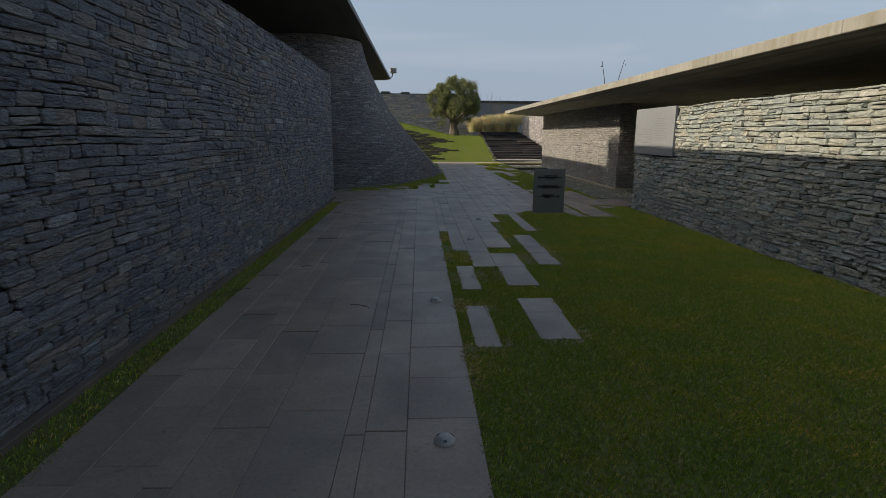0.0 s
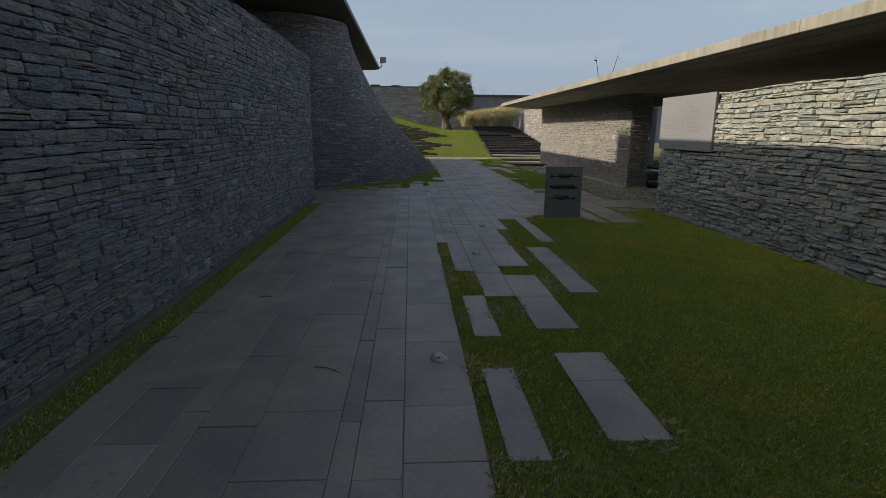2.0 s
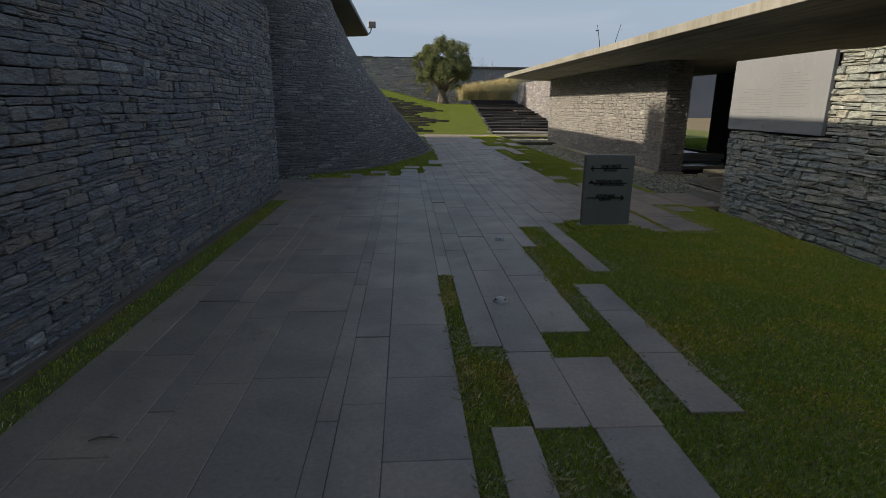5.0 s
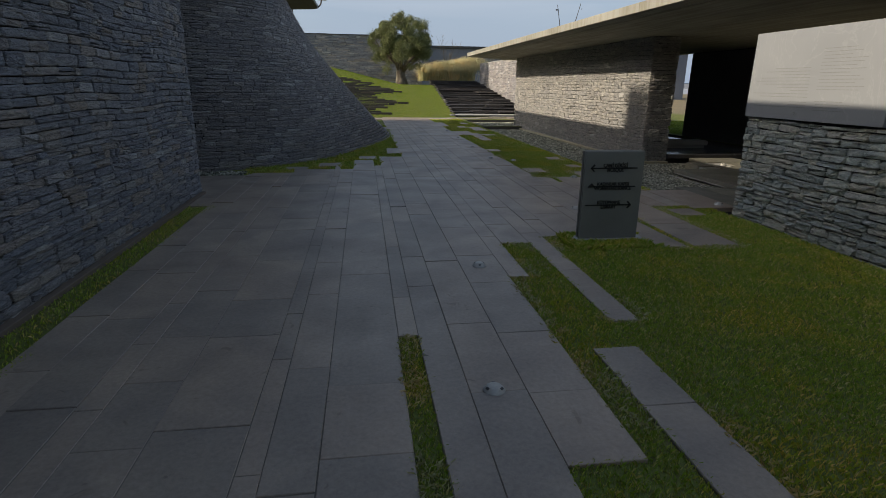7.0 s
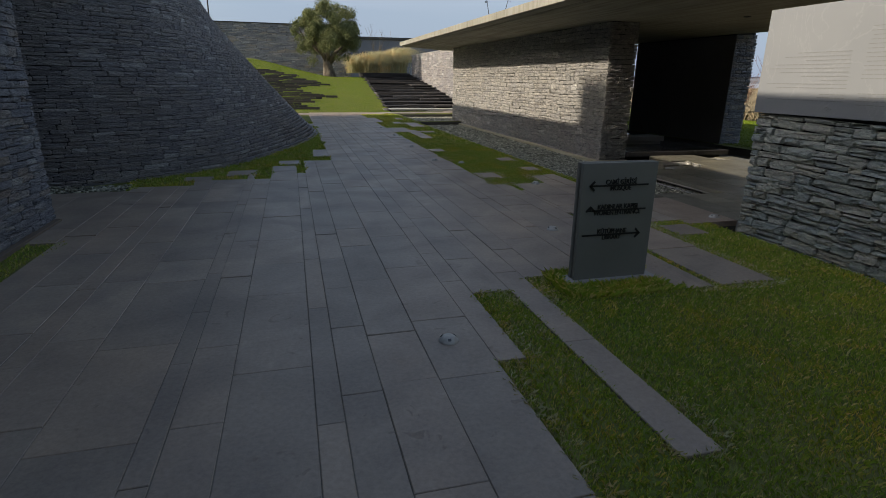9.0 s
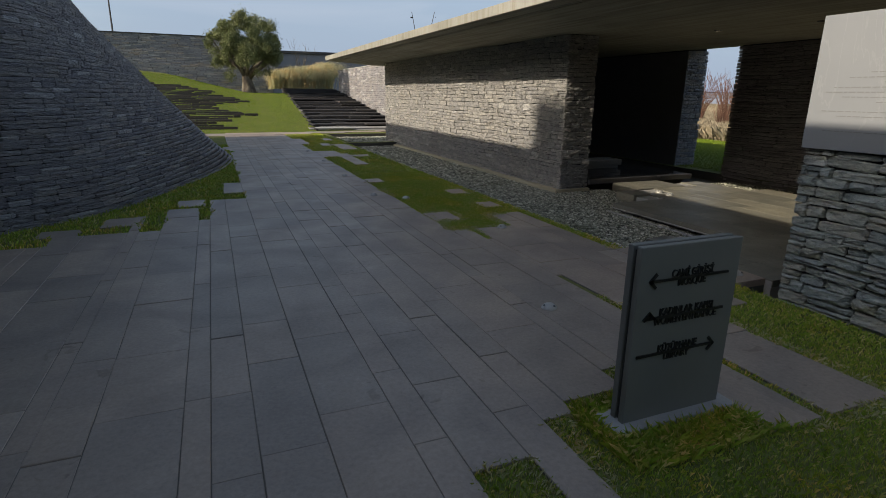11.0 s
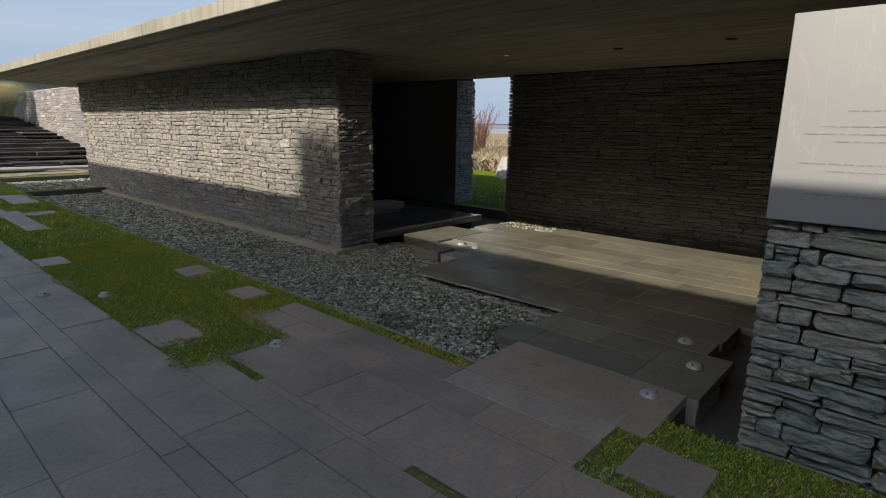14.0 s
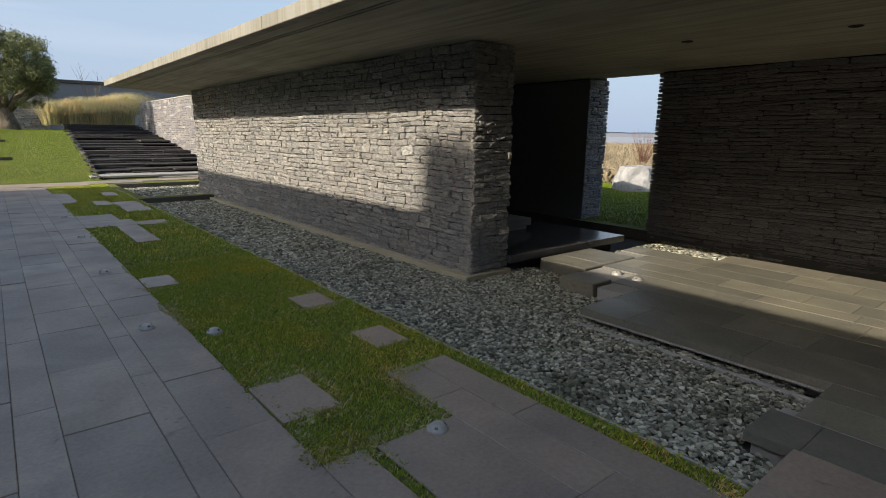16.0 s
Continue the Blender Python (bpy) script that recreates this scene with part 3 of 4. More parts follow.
fr = flat_frames((BX, BY1, -0.2), (1, 0, 0), (0, 1, 0), courses(0.68, SOF + 0.2, 0.05, 0.1, 0.16, 0.36, 0.16, 45))
lay_stones(bw, fr, SHELTERSTONE, None, rough=0.04, seed=46)

back = thing("wall_back", (0, 0, 0), "dark brown slate back wall of the shelter in shade", "wall", kind="structure")
part("core", box(11.8, 12.35, 4, 19.5, -0.26, SOF + 0.1), DARKCORE, back)
fr = flat_frames((11.76, 19.56, -0.2), (0, -1, 0), (-1, 0, 0), courses(12.0, SOF + 0.2, 0.05, 0.085, 0.2, 0.75, 0.1, 51))
lay_stones(back, fr, DARKSTONE, lambda c: c.y > 16.2 and 0.2 < c.z < 2.2, rough=0.035, seed=52, label="long thin dark slates of the wall")
RN = 25.6
end = thing("wall_room", (0, 0, 0), "slate end wall of the dark room beside the opening", "wall", kind="structure")
part("core", box(11.95, 12.55, 21.2, RN, -0.26, SOF + 0.1), DARKCORE, end)
fr = flat_frames((11.9, 21.15, -0.1), (1, 0, 0), (0, -1, 0), courses(0.68, SOF + 0.1, 0.05, 0.1, 0.16, 0.36, 0.16, 53))
lay_stones(end, fr, SLATE, lambda c: True, rough=0.04, seed=54, most=150)
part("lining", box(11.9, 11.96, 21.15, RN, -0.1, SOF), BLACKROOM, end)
fr = flat_frames((11.9, RN, -0.1), (1, 0, 0), (0, 1, 0), courses(0.68, SOF + 0.1, 0.05, 0.1, 0.16, 0.36, 0.16, 55))
lay_stones(end, fr, SLATE, None, rough=0.04, seed=56)
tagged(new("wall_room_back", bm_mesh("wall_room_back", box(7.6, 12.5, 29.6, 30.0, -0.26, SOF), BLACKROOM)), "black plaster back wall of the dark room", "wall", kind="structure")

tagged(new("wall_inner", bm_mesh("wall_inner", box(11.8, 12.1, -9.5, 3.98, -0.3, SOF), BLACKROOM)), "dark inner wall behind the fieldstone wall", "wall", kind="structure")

# Canopy over the shelter, tapering to its outer edge.
EX, EZ0, EZ1, EY = 5.12, 2.98, 3.145, 33.4
roof = thing("roof_east", (0, 0, 0), "low cantilevered concrete canopy with a weathered pale edge", "roof", kind="structure")
bm = bmesh.new()
soffit_at = lambda x: EZ0 + 0.01 + (x - EX - 0.01) / (BX - EX - 0.01) * (SOF - EZ0 - 0.01)
prof = [(EX + 0.01, EZ1 - 0.004), (EX + 0.01, EZ0 + 0.01)]
for gx, gw in ((EX + 0.3, 0.025), (EX + 0.36, 0.025), (EX + 1.15, 0.012)):
    prof += [(gx, soffit_at(gx)), (gx, soffit_at(gx) + 0.02), (gx + gw, soffit_at(gx) + 0.02), (gx + gw, soffit_at(gx + gw))]
prof += [(BX, SOF), (11.5, SOF), (12.5, SOF + 0.07), (12.5, EZ1 - 0.004)]
a = [bm.verts.new((x, -10, z)) for x, z in prof]
b = [bm.verts.new((x, EY, z)) for x, z in prof]
bm.faces.new(a[::-1])
bm.faces.new(b)
for i in range(len(prof)):
    bm.faces.new((a[i], a[(i + 1) % len(a)], b[(i + 1) % len(a)], b[i]))
part("slab", bm, SOFFIT, roof)
r = random.Random(5)
y = -10.0
while y < EY:
    y1 = min(y + 2.4, EY + 0.012)
    part("edge_panel", box(EX, EX + 0.16, y, y1 - 0.006, EZ0, EZ1, 0.008), FASCIA, roof)
    y += 2.4
part("end_panel", box(EX + 0.17, 12.5, EY + 0.002, EY + 0.014, EZ0 - 0.03, EZ1, 0.003), FASCIA, roof)

# ---- paving ----
EDGES = [-5.6, -4.9, -4.4, -3.7, -3.2, -2.6, -2.05, -1.75, -1.4, -1.25, -0.92, -0.45, -0.33, -0.08, 0.365, 0.505, 0.73, 1.06, 1.46, 1.65, 1.97, 2.2, 2.42, 2.87, 3.03, 3.45, 3.7, 3.77, 4.34, 4.64, 4.9, 5.07]


def runs(x0, x1):
    """The stretches of y over which the strip between x0 and x1 is paved."""
    m = (x0 + x1) / 2
    if m < -2.05:
        return [(14.3, 17.0)]
    if m < -1.1:
        return [(-8, 17.3)]
    if m < -0.4:
        return [(-8, 17.75 if m < -0.6 else 18.05)]
    if m < -0.25:
        return [(-8, 18.7)]
    if m < -0.0:
        return [(-8, 17.72)]
    if m < 0.4:
        return [(-8, 19.1)]
    if m < 0.51:
        return [(9.85, 18.2)]
    if m < 0.73:
        return [(8.17, 19.72)]
    if m < 1.06:
        return [(7.15, 19.72), (20.3, 21.5)]
    if m < 1.46:
        return [(8.4, 34.6)]
    if m < 1.65:
        return [(10.97, 34.6)]
    if m < 1.97:
        return [(7.25, 9.52), (12.05, 34.6)]
    if m < 2.2:
        return [(9.93, 34.6)]
    if m < 2.42:
        return [(12.3, 34.6)]
    if m < 2.87:
        return [(12.42, 34.6)]
    if m < 3.03:
        return [(12.65, 34.6)]
    if m < 3.45:
        return [(12.6, 34.4)]
    if m < 3.7:
        return [(11.75, 16.5)]
    if m < 3.77:
        return [(14.42, 15.93)]
    if m < 4.34:
        return [(11.75, 16.48)]
    if m < 4.9:
        return [(13.78, 17.25)]
    return [(13.78, 15.0)]


SLABS = []
r = random.Random(77)
for x0, x1 in zip(EDGES, EDGES[1:]):
    for y0, y1 in runs(x0, x1):
        y = y0
        w = x1 - x0
        while y < y1 - 0.01:
            ln = r.choice((0.62, 0.8, 0.95, 1.1)) * (1.25 if w < 0.3 else 1.0) * r.uniform(0.92, 1.1)
            if y1 - y - ln < 0.35:
                ln = y1 - y
            SLABS.append((x0, x1, y, y + ln))
            y += ln
EXTRA = [(0.47, 0.70, 4.3, 5.43), (1.06, 1.43, 4.46, 5.2), (1.06, 1.45, 5.2, 5.68), (0.49, 0.72, 6.04, 7.17), (1.05, 1.43, 6.2, 7.13), (1.04, 1.44, 7.13, 7.97), (4.47, 4.86, 13.18, 13.6), (3.3, 3.6, 11.76, 12.6),
         (-1.45, -1.0, 17.72, 18.1), (-0.82, -0.38, 18.12, 18.66), (0.03, 0.44, 19.25, 19.8), (0.85, 1.13, 28.2, 29.2), (4.54, 4.9, 19.0, 19.45), (4.56, 4.88, 17.7, 18.15), (3.46, 3.86, 17.03, 17.62),
         (3.9, 4.25, 23.6, 25.5), (3.45, 4.3, 25.5, 26.3), (3.45, 4.1, 26.3, 27.2), (4.3, 4.8, 25.4, 25.9), (4.42, 4.95, 27.4, 29.4), (4.05, 4.4, 28.9, 29.8), (4.5, 4.85, 31.0, 32.0), (3.45, 3.8, 29.6, 32.2), (3.46, 3.8, 20.7, 21.2),
         (4.9, 5.62, 13.6, 15.0), (-2.6, 1.13, 34.2, 35.4), (1.13, 3.0, 34.65, 35.8), (3.0, 4.6, 34.5, 35.9), (4.6, 6.2, 35.0, 36.1), (6.2, 8.0, 35.4, 36.3), (8.0, 9.8, 35.7, 36.6)]
SLABS += EXTRA


def slab_mesh(name, w, d, t, material, b=0.0035):
    v = [(-w / 2, -d / 2, -t), (w / 2, -d / 2, -t), (w / 2, d / 2, -t), (-w / 2, d / 2, -t),
         (-w / 2, -d / 2, -b), (w / 2, -d / 2, -b), (w / 2, d / 2, -b), (-w / 2, d / 2, -b),
         (-w / 2 + b, -d / 2 + b, 0), (w / 2 - b, -d / 2 + b, 0), (w / 2 - b, d / 2 - b, 0), (-w / 2 + b, d / 2 - b, 0)]
    f = [(0, 1, 5, 4), (1, 2, 6, 5), (2, 3, 7, 6), (3, 0, 4, 7), (4, 5, 9, 8), (5, 6, 10, 9), (6, 7, 11, 10), (7, 4, 8, 11), (8, 9, 10, 11)]
    return v, f


def lay_slabs(parent, slabs, material, z, near, most=300, gap=0.0035, thick=0.07, seed=5, tilt=1.0):
    r = random.Random(seed)
    count, fv, ff, shared = 0, [], [], {}
    for x0, x1, y0, y1 in slabs:
        w, d = x1 - x0 - gap, y1 - y0 - gap
        zz = z + r.uniform(-0.003, 0.003) * tilt
        m = pose((x0 + x1) / 2, (y0 + y1) / 2, zz, r.gauss(0, 0.12) * tilt, r.gauss(0, 0.18) * tilt, r.gauss(0, 0.08))
        key = (round(w, 2), round(d, 1))
        v, f = slab_mesh("slab", w, d, thick, material)
        if count < most and near((x0 + x1) / 2, (y0 + y1) / 2):
            if key not in shared:
                shared[key] = (mesh_of("slab", v, f, material), w, d)
            me, sw, sd = shared[key]
            ob = new("paving_slab", me)
            ob.parent = parent
            ob.matrix_basis = m @ Matrix.Diagonal((w / sw, d / sd, 1, 1))
            count += 1
        else:
            n = len(fv)
            fv += [m @ Vector(p) for p in v]
            ff += [tuple(i + n for i in q) for q in f]
    if fv:
        ob = new("paving_slabs", mesh_of("paving_slabs", fv, ff, material))
        ob.parent = parent
        tagged(ob, "grey stone paving slabs further along the path", kind="stuff")


pavement = thing("pavement", (0, 0, 0), "path of long grey andesite slabs with grass between some", "pavement", kind="structure")
# Sand bed below the joints, strip by strip.
for x0, x1 in zip(EDGES, EDGES[1:]):
    for y0, y1 in runs(x0, x1):
        part("bed", box(x0, x1, y0 + 0.004, y1 - 0.004, -0.06, -0.0055), SANDBED, pavement)

# ---- shelter floor ----
floor = thing("floor_shelter", (0, 0, 0), "smooth stone slab floor of the open shelter", "floor", kind="structure")
FL = []
r = random.Random(15)
x = 5.62
while x < 6.8 - 0.05:
    x1 = min(x + r.choice((0.42, 0.55, 0.3)), 6.8)
    if 6.8 - x1 < 0.2:
        x1 = 6.8
    y = 13.52 if x < 6.2 else 13.72
    top = 15.27 if x1 < 6.4 else 15.14
    while y < top - 0.02:
        y1 = y + r.choice((0.5, 0.75, 0.95))
        if top - y1 < 0.3:
            y1 = top
        FL.append((x, x1, y, y1))
        y = y1
    x = x1
x = 6.8
while x < 10.7 - 0.05:
    x1 = min(x + r.choice((0.42, 0.5, 0.58, 0.3)), 10.7)
    if 10.7 - x1 < 0.25:
        x1 = 10.7
    y, top = 13.7 if x < 7.35 else 11.9, 17.35 if x < 7.6 else (17.75 if x < 8.0 else (18.3 if x < 9.4 else (18.75 if x < 9.8 else 17.5)))
    while y < top - 0.02:
        y1 = y + r.choice((0.45, 0.7, 0.9, 1.1))
        if top - y1 < 0.3:
            y1 = top
        FL.append((x, x1, y, y1))
        y = y1
    x = x1
part("subfloor", prism([(5.62, 13.53), (6.18, 13.53), (6.18, 13.73), (7.5, 13.73), (7.5, 11.95), (10.68, 11.95), (10.68, 17.48), (9.78, 17.48), (9.78, 18.72), (9.42, 18.72), (9.42, 18.28), (8.02, 18.28), (8.02, 17.72), (7.62, 17.72), (7.62, 17.33), (6.95, 17.33), (6.95, 15.1), (6.15, 15.1), (6.15, 15.23), (5.66, 15.23), (5.66, 14.98), (5.62, 14.98)], -0.3, -0.014), GREYSLAB, floor)
part("drain_edge", box(6.785, 6.80, 15.15, 17.36, -0.088, -0.072, 0.002), STEEL, floor, "thin metal drip edge below the slab")
part("drain_channel", box(6.7, 6.75, 15.16, 17.4, -0.2, -0.135, 0.008), GREYSLAB, floor, "pale concrete channel rim beside the gravel")

# Raised platform of the dark room, with blocks before it.
platform = thing("platform", (0, 0, 0), "raised dark stone platform at the room's entrance", "platform")
part("deck", box(7.68, 10.45, 19.18, 29.6, -0.02, 0.09, 0.008), DECK, platform)
part("base", box(7.72, 10.4, 19.4, 29.6, -0.3, -0.022), DARKCORE, platform)
bench = thing("bench", (8.7, 20.8, 0.09), "low grey stone bench inside the dark room", "bench")
part("seat", box(-0.95, 0.92, -0.26, 0.26, 0.07, 0.20, 0.01), GREYSLAB, bench)
part("base", box(-0.9, 0.86, -0.2, 0.2, 0.0, 0.07), GREYSLAB, bench)


def block(x0, x1, y0, y1, z0, z1):
    o = thing("stone_block", ((x0 + x1) / 2, (y0 + y1) / 2, z0), "squared grey stone block beside the gravel bed", "stone block", "stone blocks at the entrance")
    part("block", box(-(x1 - x0) / 2, (x1 - x0) / 2, -(y1 - y0) / 2, (y1 - y0) / 2, 0, z1 - z0, 0.012), PAVFLOOR, o)


block(8.2, 8.62, 18.31, 19.1, -0.2, 0.012)
block(7.62, 8.0, 17.78, 18.28, -0.2, 0.01)
block(8.64, 9.4, 18.32, 19.12, -0.2, 0.006)

# ---- marble panel ----
panel = thing("marble_panel", (5.195, 13.205, 1.335), "large white veined marble tablet with faint inscription", "tablet")
part("plate", box(0, 0.06, -2.03, 0, 0, 1.02, 0.004), MARBLE, panel)
r = random.Random(8)


def text_bars(y_right, y_left_list, z_top, dz):
    """Lines of unreadable writing as thin bars; y runs back along the tablet."""
    for i, (ya, yb) in enumerate(y_left_list):
        y = ya
        z = z_top - i * dz
        bm = bmesh.new()
        while y < yb - 0.01:
            w = min(r.uniform(0.02, 0.075), yb - y)
            box(-0.0025, 0.001, y, y + w, z, z + 0.0065, bm=bm)
            y += w + 0.011
        part("text_line", bm, INK, panel)


text_bars(0, [(-0.98, -0.42), (-0.98, -0.28), (-0.98, -0.52), (-0.99, -0.18), (-0.99, -0.10), (-0.99, -0.24), (-0.99, -0.5), (-0.99, -0.72), (-1.0, -0.11), (-1.0, -0.22)], 0.585, 0.036)
text_bars(0, [(-1.0, -0.74), (-1.0, -0.72), (-1.0, -0.14)], 0.205, 0.03)
text_bars(0, [(-1.55, -1.12), (-1.62, -1.12), (-1.5, -1.12), (-1.7, -1.12), (-1.66, -1.12), (-1.58, -1.12), (-1.7, -1.12), (-1.52, -1.12), (-1.64, -1.12), (-1.7, -1.12), (-1.6, -1.12), (-1.72, -1.12), (-1.66, -1.12)], 0.78, 0.036)
text_bars(0, [(-1.5, -1.12), (-1.6, -1.12), (-1.45, -1.12), (-1.55, -1.12)], 0.22, 0.032)
bm = bmesh.new()
for s in (-1, 1):
    tube([(-0.002, -0.86 + s * 0.012 + 0.022 * math.cos(a), 0.075 + 0.016 * math.sin(a) * s) for a in np.linspace(0.4, 3.4, 9)], 0.0035, 5, bm)
part("emblem", bm, INK, panel)

# ---- direction sign ----
sign = thing("direction_sign", (2.555, 12.08, 0.0), "grey metal direction sign with black arrows on a concrete foot", "sign")
part("foot_slab", box(-0.08, 0.77, -0.075, 0.15, -0.06, 0.022, 0.006), GREYSLAB, sign, "pale concrete foot slab")
part("front_plate", box(0, 0.69, 0, 0.038, 0.02, 1.01, 0.004), SIGN, sign)
part("rear_plate", box(0, 0.69, 0.062, 0.10, 0.02, 1.01, 0.004), SIGN, sign)
part("spine", box(0.02, 0.67, 0.038, 0.062, 0.02, 0.985), IRON, sign)


def lettering(words, x, z, size):
    """Raised words, each a mesh of its own, centred on x."""
    made, total = [], 0.0
    for word in words.split():
        cu = bpy.data.curves.new("lettering", "FONT")
        cu.body, cu.size, cu.extrude, cu.offset = word, size, 0.004, 0.0012
        tmp = bpy.data.objects.new("tmp", cu)
        scene.collection.objects.link(tmp)
        me = bpy.data.meshes.new_from_object(tmp.evaluated_get(bpy.context.evaluated_depsgraph_get()))
        bpy.data.objects.remove(tmp)
        me.materials.clear()
        me.materials.append(BLACK)
        made.append((me, total))
        total += max(v.co.x for v in me.vertices) + size * 0.28
    total -= size * 0.28
    for me, off in made:
        ob = new("word", me)
        ob.parent = sign
        ob.matrix_basis = pose(x + (off - total / 2) * 0.84, -0.003, z, 90, 0, 0) @ Matrix.Diagonal((0.84, 1, 1, 1))


def arrow(x0, x1, z, head):
    bm = box(x0, x1, -0.008, 0.001, z - 0.007, z + 0.007)
    if head == "up":
        cx, cz, dirs = x0 + 0.02, z + 0.03, ((-0.8, -0.8), (0.8, -0.8))
        box(cx - 0.007, cx + 0.007, -0.008, 0.001, z, z + 0.03, bm=bm)
    else:
        cx, cz = (x0, z) if head == "left" else (x1, z)
        k = 0.8 if head == "left" else -0.8
        dirs = ((k, 0.8), (k, -0.8))
    for dx, dz in dirs:
        p, q = Vector((cx, -0.0035, cz)), Vector((cx + dx * 0.042, -0.0035, cz + dz * 0.042))
        m = Matrix.Translation((p + q) / 2) @ Matrix.Rotation(-math.atan2(q.z - p.z, q.x - p.x), 4, "Y") @ Matrix.Diagonal(((q - p).length + 0.012, 0.009, 0.016, 1))
        bmesh.ops.create_cube(bm, size=1.0, matrix=m)
    part("arrow", bm, BLACK, sign)


arrow(0.075, 0.61, 0.825, "left")
lettering("CAM\u0130 G\u0130R\u0130\u015e\u0130", 0.355, 0.835, 0.056)
lettering("MOSQUE", 0.355, 0.785, 0.056)
arrow(0.075, 0.61, 0.62, "up")
lettering("KADINLAR KAPISI", 0.345, 0.63, 0.056)
lettering("WOMEN ENTRANCE", 0.345, 0.58, 0.056)
arrow(0.04, 0.575, 0.41, "right")
lettering("K\u00dcT\u00dcPHANE", 0.315, 0.42, 0.056)
lettering("LIBRARY", 0.315, 0.37, 0.056)


# ---- ground lamps ----
def ground_lamp():
    o = thing("ground_lamp", (0.145, 2.87, 0.002), "round steel inground marker lamp set in the paving", "ground lamp", "marker lamps along the path")
    bm = bmesh.new()
    prof = [(0.066, -0.03), (0.066, 0.004), (0.060, 0.010), (0.046, 0.026), (0.036, 0.034), (0.0, 0.037)]
    rings = [[bm.verts.new((q * math.cos(k * math.pi / 10), q * math.sin(k * math.pi / 10), z)) for k in range(20)] for q, z in prof[:-1]]
    for a, b in zip(rings, rings[1:]):
        for k in range(20):
            bm.faces.new((a[k], a[(k + 1) % 20], b[(k + 1) % 20], b[k]))
    c = bm.verts.new((0, 0, prof[-1][1]))
    for k in range(20):
        bm.faces.new((rings[-1][k], rings[-1][(k + 1) % 20], c))
    part("housing", bm, STEEL, o, smooth=True)
    for k in range(3):
        a = k * 2 * math.pi / 3 + 0.5
        m = pose(0.047 * math.cos(a), 0.047 * math.sin(a), 0.0245, 0, 0, math.degrees(a)) @ Matrix.Rotation(radians(48), 4, "Y") @ Matrix.Diagonal((0.016, 0.02, 0.008, 1))
        bm = bmesh.new()
        bmesh.ops.create_cube(bm, size=1.0, matrix=m)
        part("light_slot", bm, LENS, o)
    return o


lamp = ground_lamp()
for x, y in ((0.17, 5.6), (0.87, 9.08), (1.24, 11.3), (3.15, 13.7), (4.16, 16.41), (3.18, 19.32), (3.2, 21.75), (3.27, 24.54), (3.28, 27.2), (5.45, 13.8), (6.15, 13.72), (6.63, 13.95), (3.62, 18.86), (8.35, 17.94), (8.27, 17.6)):
    copy_thing(lamp, pose(x, y, 0.002, 0, 0, rnd.uniform(0, 360)))


# ---- gravel ----
def pebbles(name, areas, density, lo, hi, z, label, seed, sides=2):
    rs = np.random.RandomState(seed)
    bm = bmesh.new()
    bmesh.ops.create_icosphere(bm, subdivisions=1, radius=1.0)
    uv = np.array([v.co[:] for v in bm.verts])
    uf = np.array([[v.index for v in f.verts] for f in bm.faces])
    bm.free()
    V, F, n = [], [], 0
    for x0, x1, y0, y1 in areas:
        cnt = int((x1 - x0) * (y1 - y0) * density)
        for k in range(cnt):
            s = rs.uniform(lo, hi)
            shape = uv * (1 + rs.uniform(-0.28, 0.28, (len(uv), 1)))
            shape = shape * (s * rs.uniform(0.8, 1.5), s * rs.uniform(0.7, 1.0), s * rs.uniform(0.4, 0.7))
            a, b = rs.uniform(0, 6.28), rs.uniform(-0.5, 0.5)
            ca, sa, cb, sb = math.cos(a), math.sin(a), math.cos(b), math.sin(b)
            R = np.array(((ca, -sa * cb, sa * sb), (sa, ca * cb, -ca * sb), (0, sb, cb)))
            V.append(shape @ R.T + (rs.uniform(x0 + 0.02, x1 - 0.02), rs.uniform(y0 + 0.02, y1 - 0.02), z + rs.uniform(-0.012, 0.03)))
            F.append(uf + n)
            n += len(uv)
    me = mesh_of(name, np.concatenate(V), np.concatenate(F).tolist(), PEBBLE)
    return tagged(new(name, me), label, "gravel", kind="stuff")


pebbles("gravel_bed", [(5.1, 6.95, 15.3, 21.5), (5.09, 5.68, 14.97, 15.34), (6.2, 6.78, 15.13, 15.34), (6.95, 8.2, 17.36, 19.3)], 2400, 0.011, 0.026, -0.172, "grey-green crushed stone bed along the shelter", 1)
pebbles("gravel_bed", [(5.1, 6.95, 21.5, 29.95)], 800, 0.022, 0.04, -0.172, "grey-green crushed stone bed along the shelter", 2)
pebbles("gravel_far", [(5.35, 9.8, 30.35, 34.55)], 330, 0.03, 0.05, -0.17, "pale gravel bed before the slate steps", 3)
pebbles("gravel_strip", [(9.8, 11.7, 17.6, 19.15)], 600, 0.02, 0.036, -0.17, "loose gravel strip below the back wall", 4)
pebbles("gravel_corner", [(-4.6, -2.1, 17.03, 17.5)], 500, 0.02, 0.035, -0.012, "small gravel patch at the curved wall's foot", 5)
tagged(new("gravel_edging", bm_mesh("gravel_edging", box(5.05, 5.068, 15.0, 34.6, -0.2, -0.004, 0.002), STEEL)), "thin metal edging strip of the gravel bed", "edging", kind="structure")
tagged(new("channel_sill", bm_mesh("channel_sill", box(5.08, 7.0, 29.97, 30.28, -0.3, -0.06, 0.01), PAVING)), "dark stone sill across the gravel bed", "sill", kind="structure")


# ---- lawn ----
def paved_at(x, y):
    for a, b in zip(EDGES, EDGES[1:]):
        if a <= x < b:
            for c, d in runs(a, b):
                if c - 0.005 < y < d + 0.005:
                    return True
    return any(a < x < b and c < y < d for a, b, c, d in EXTRA)


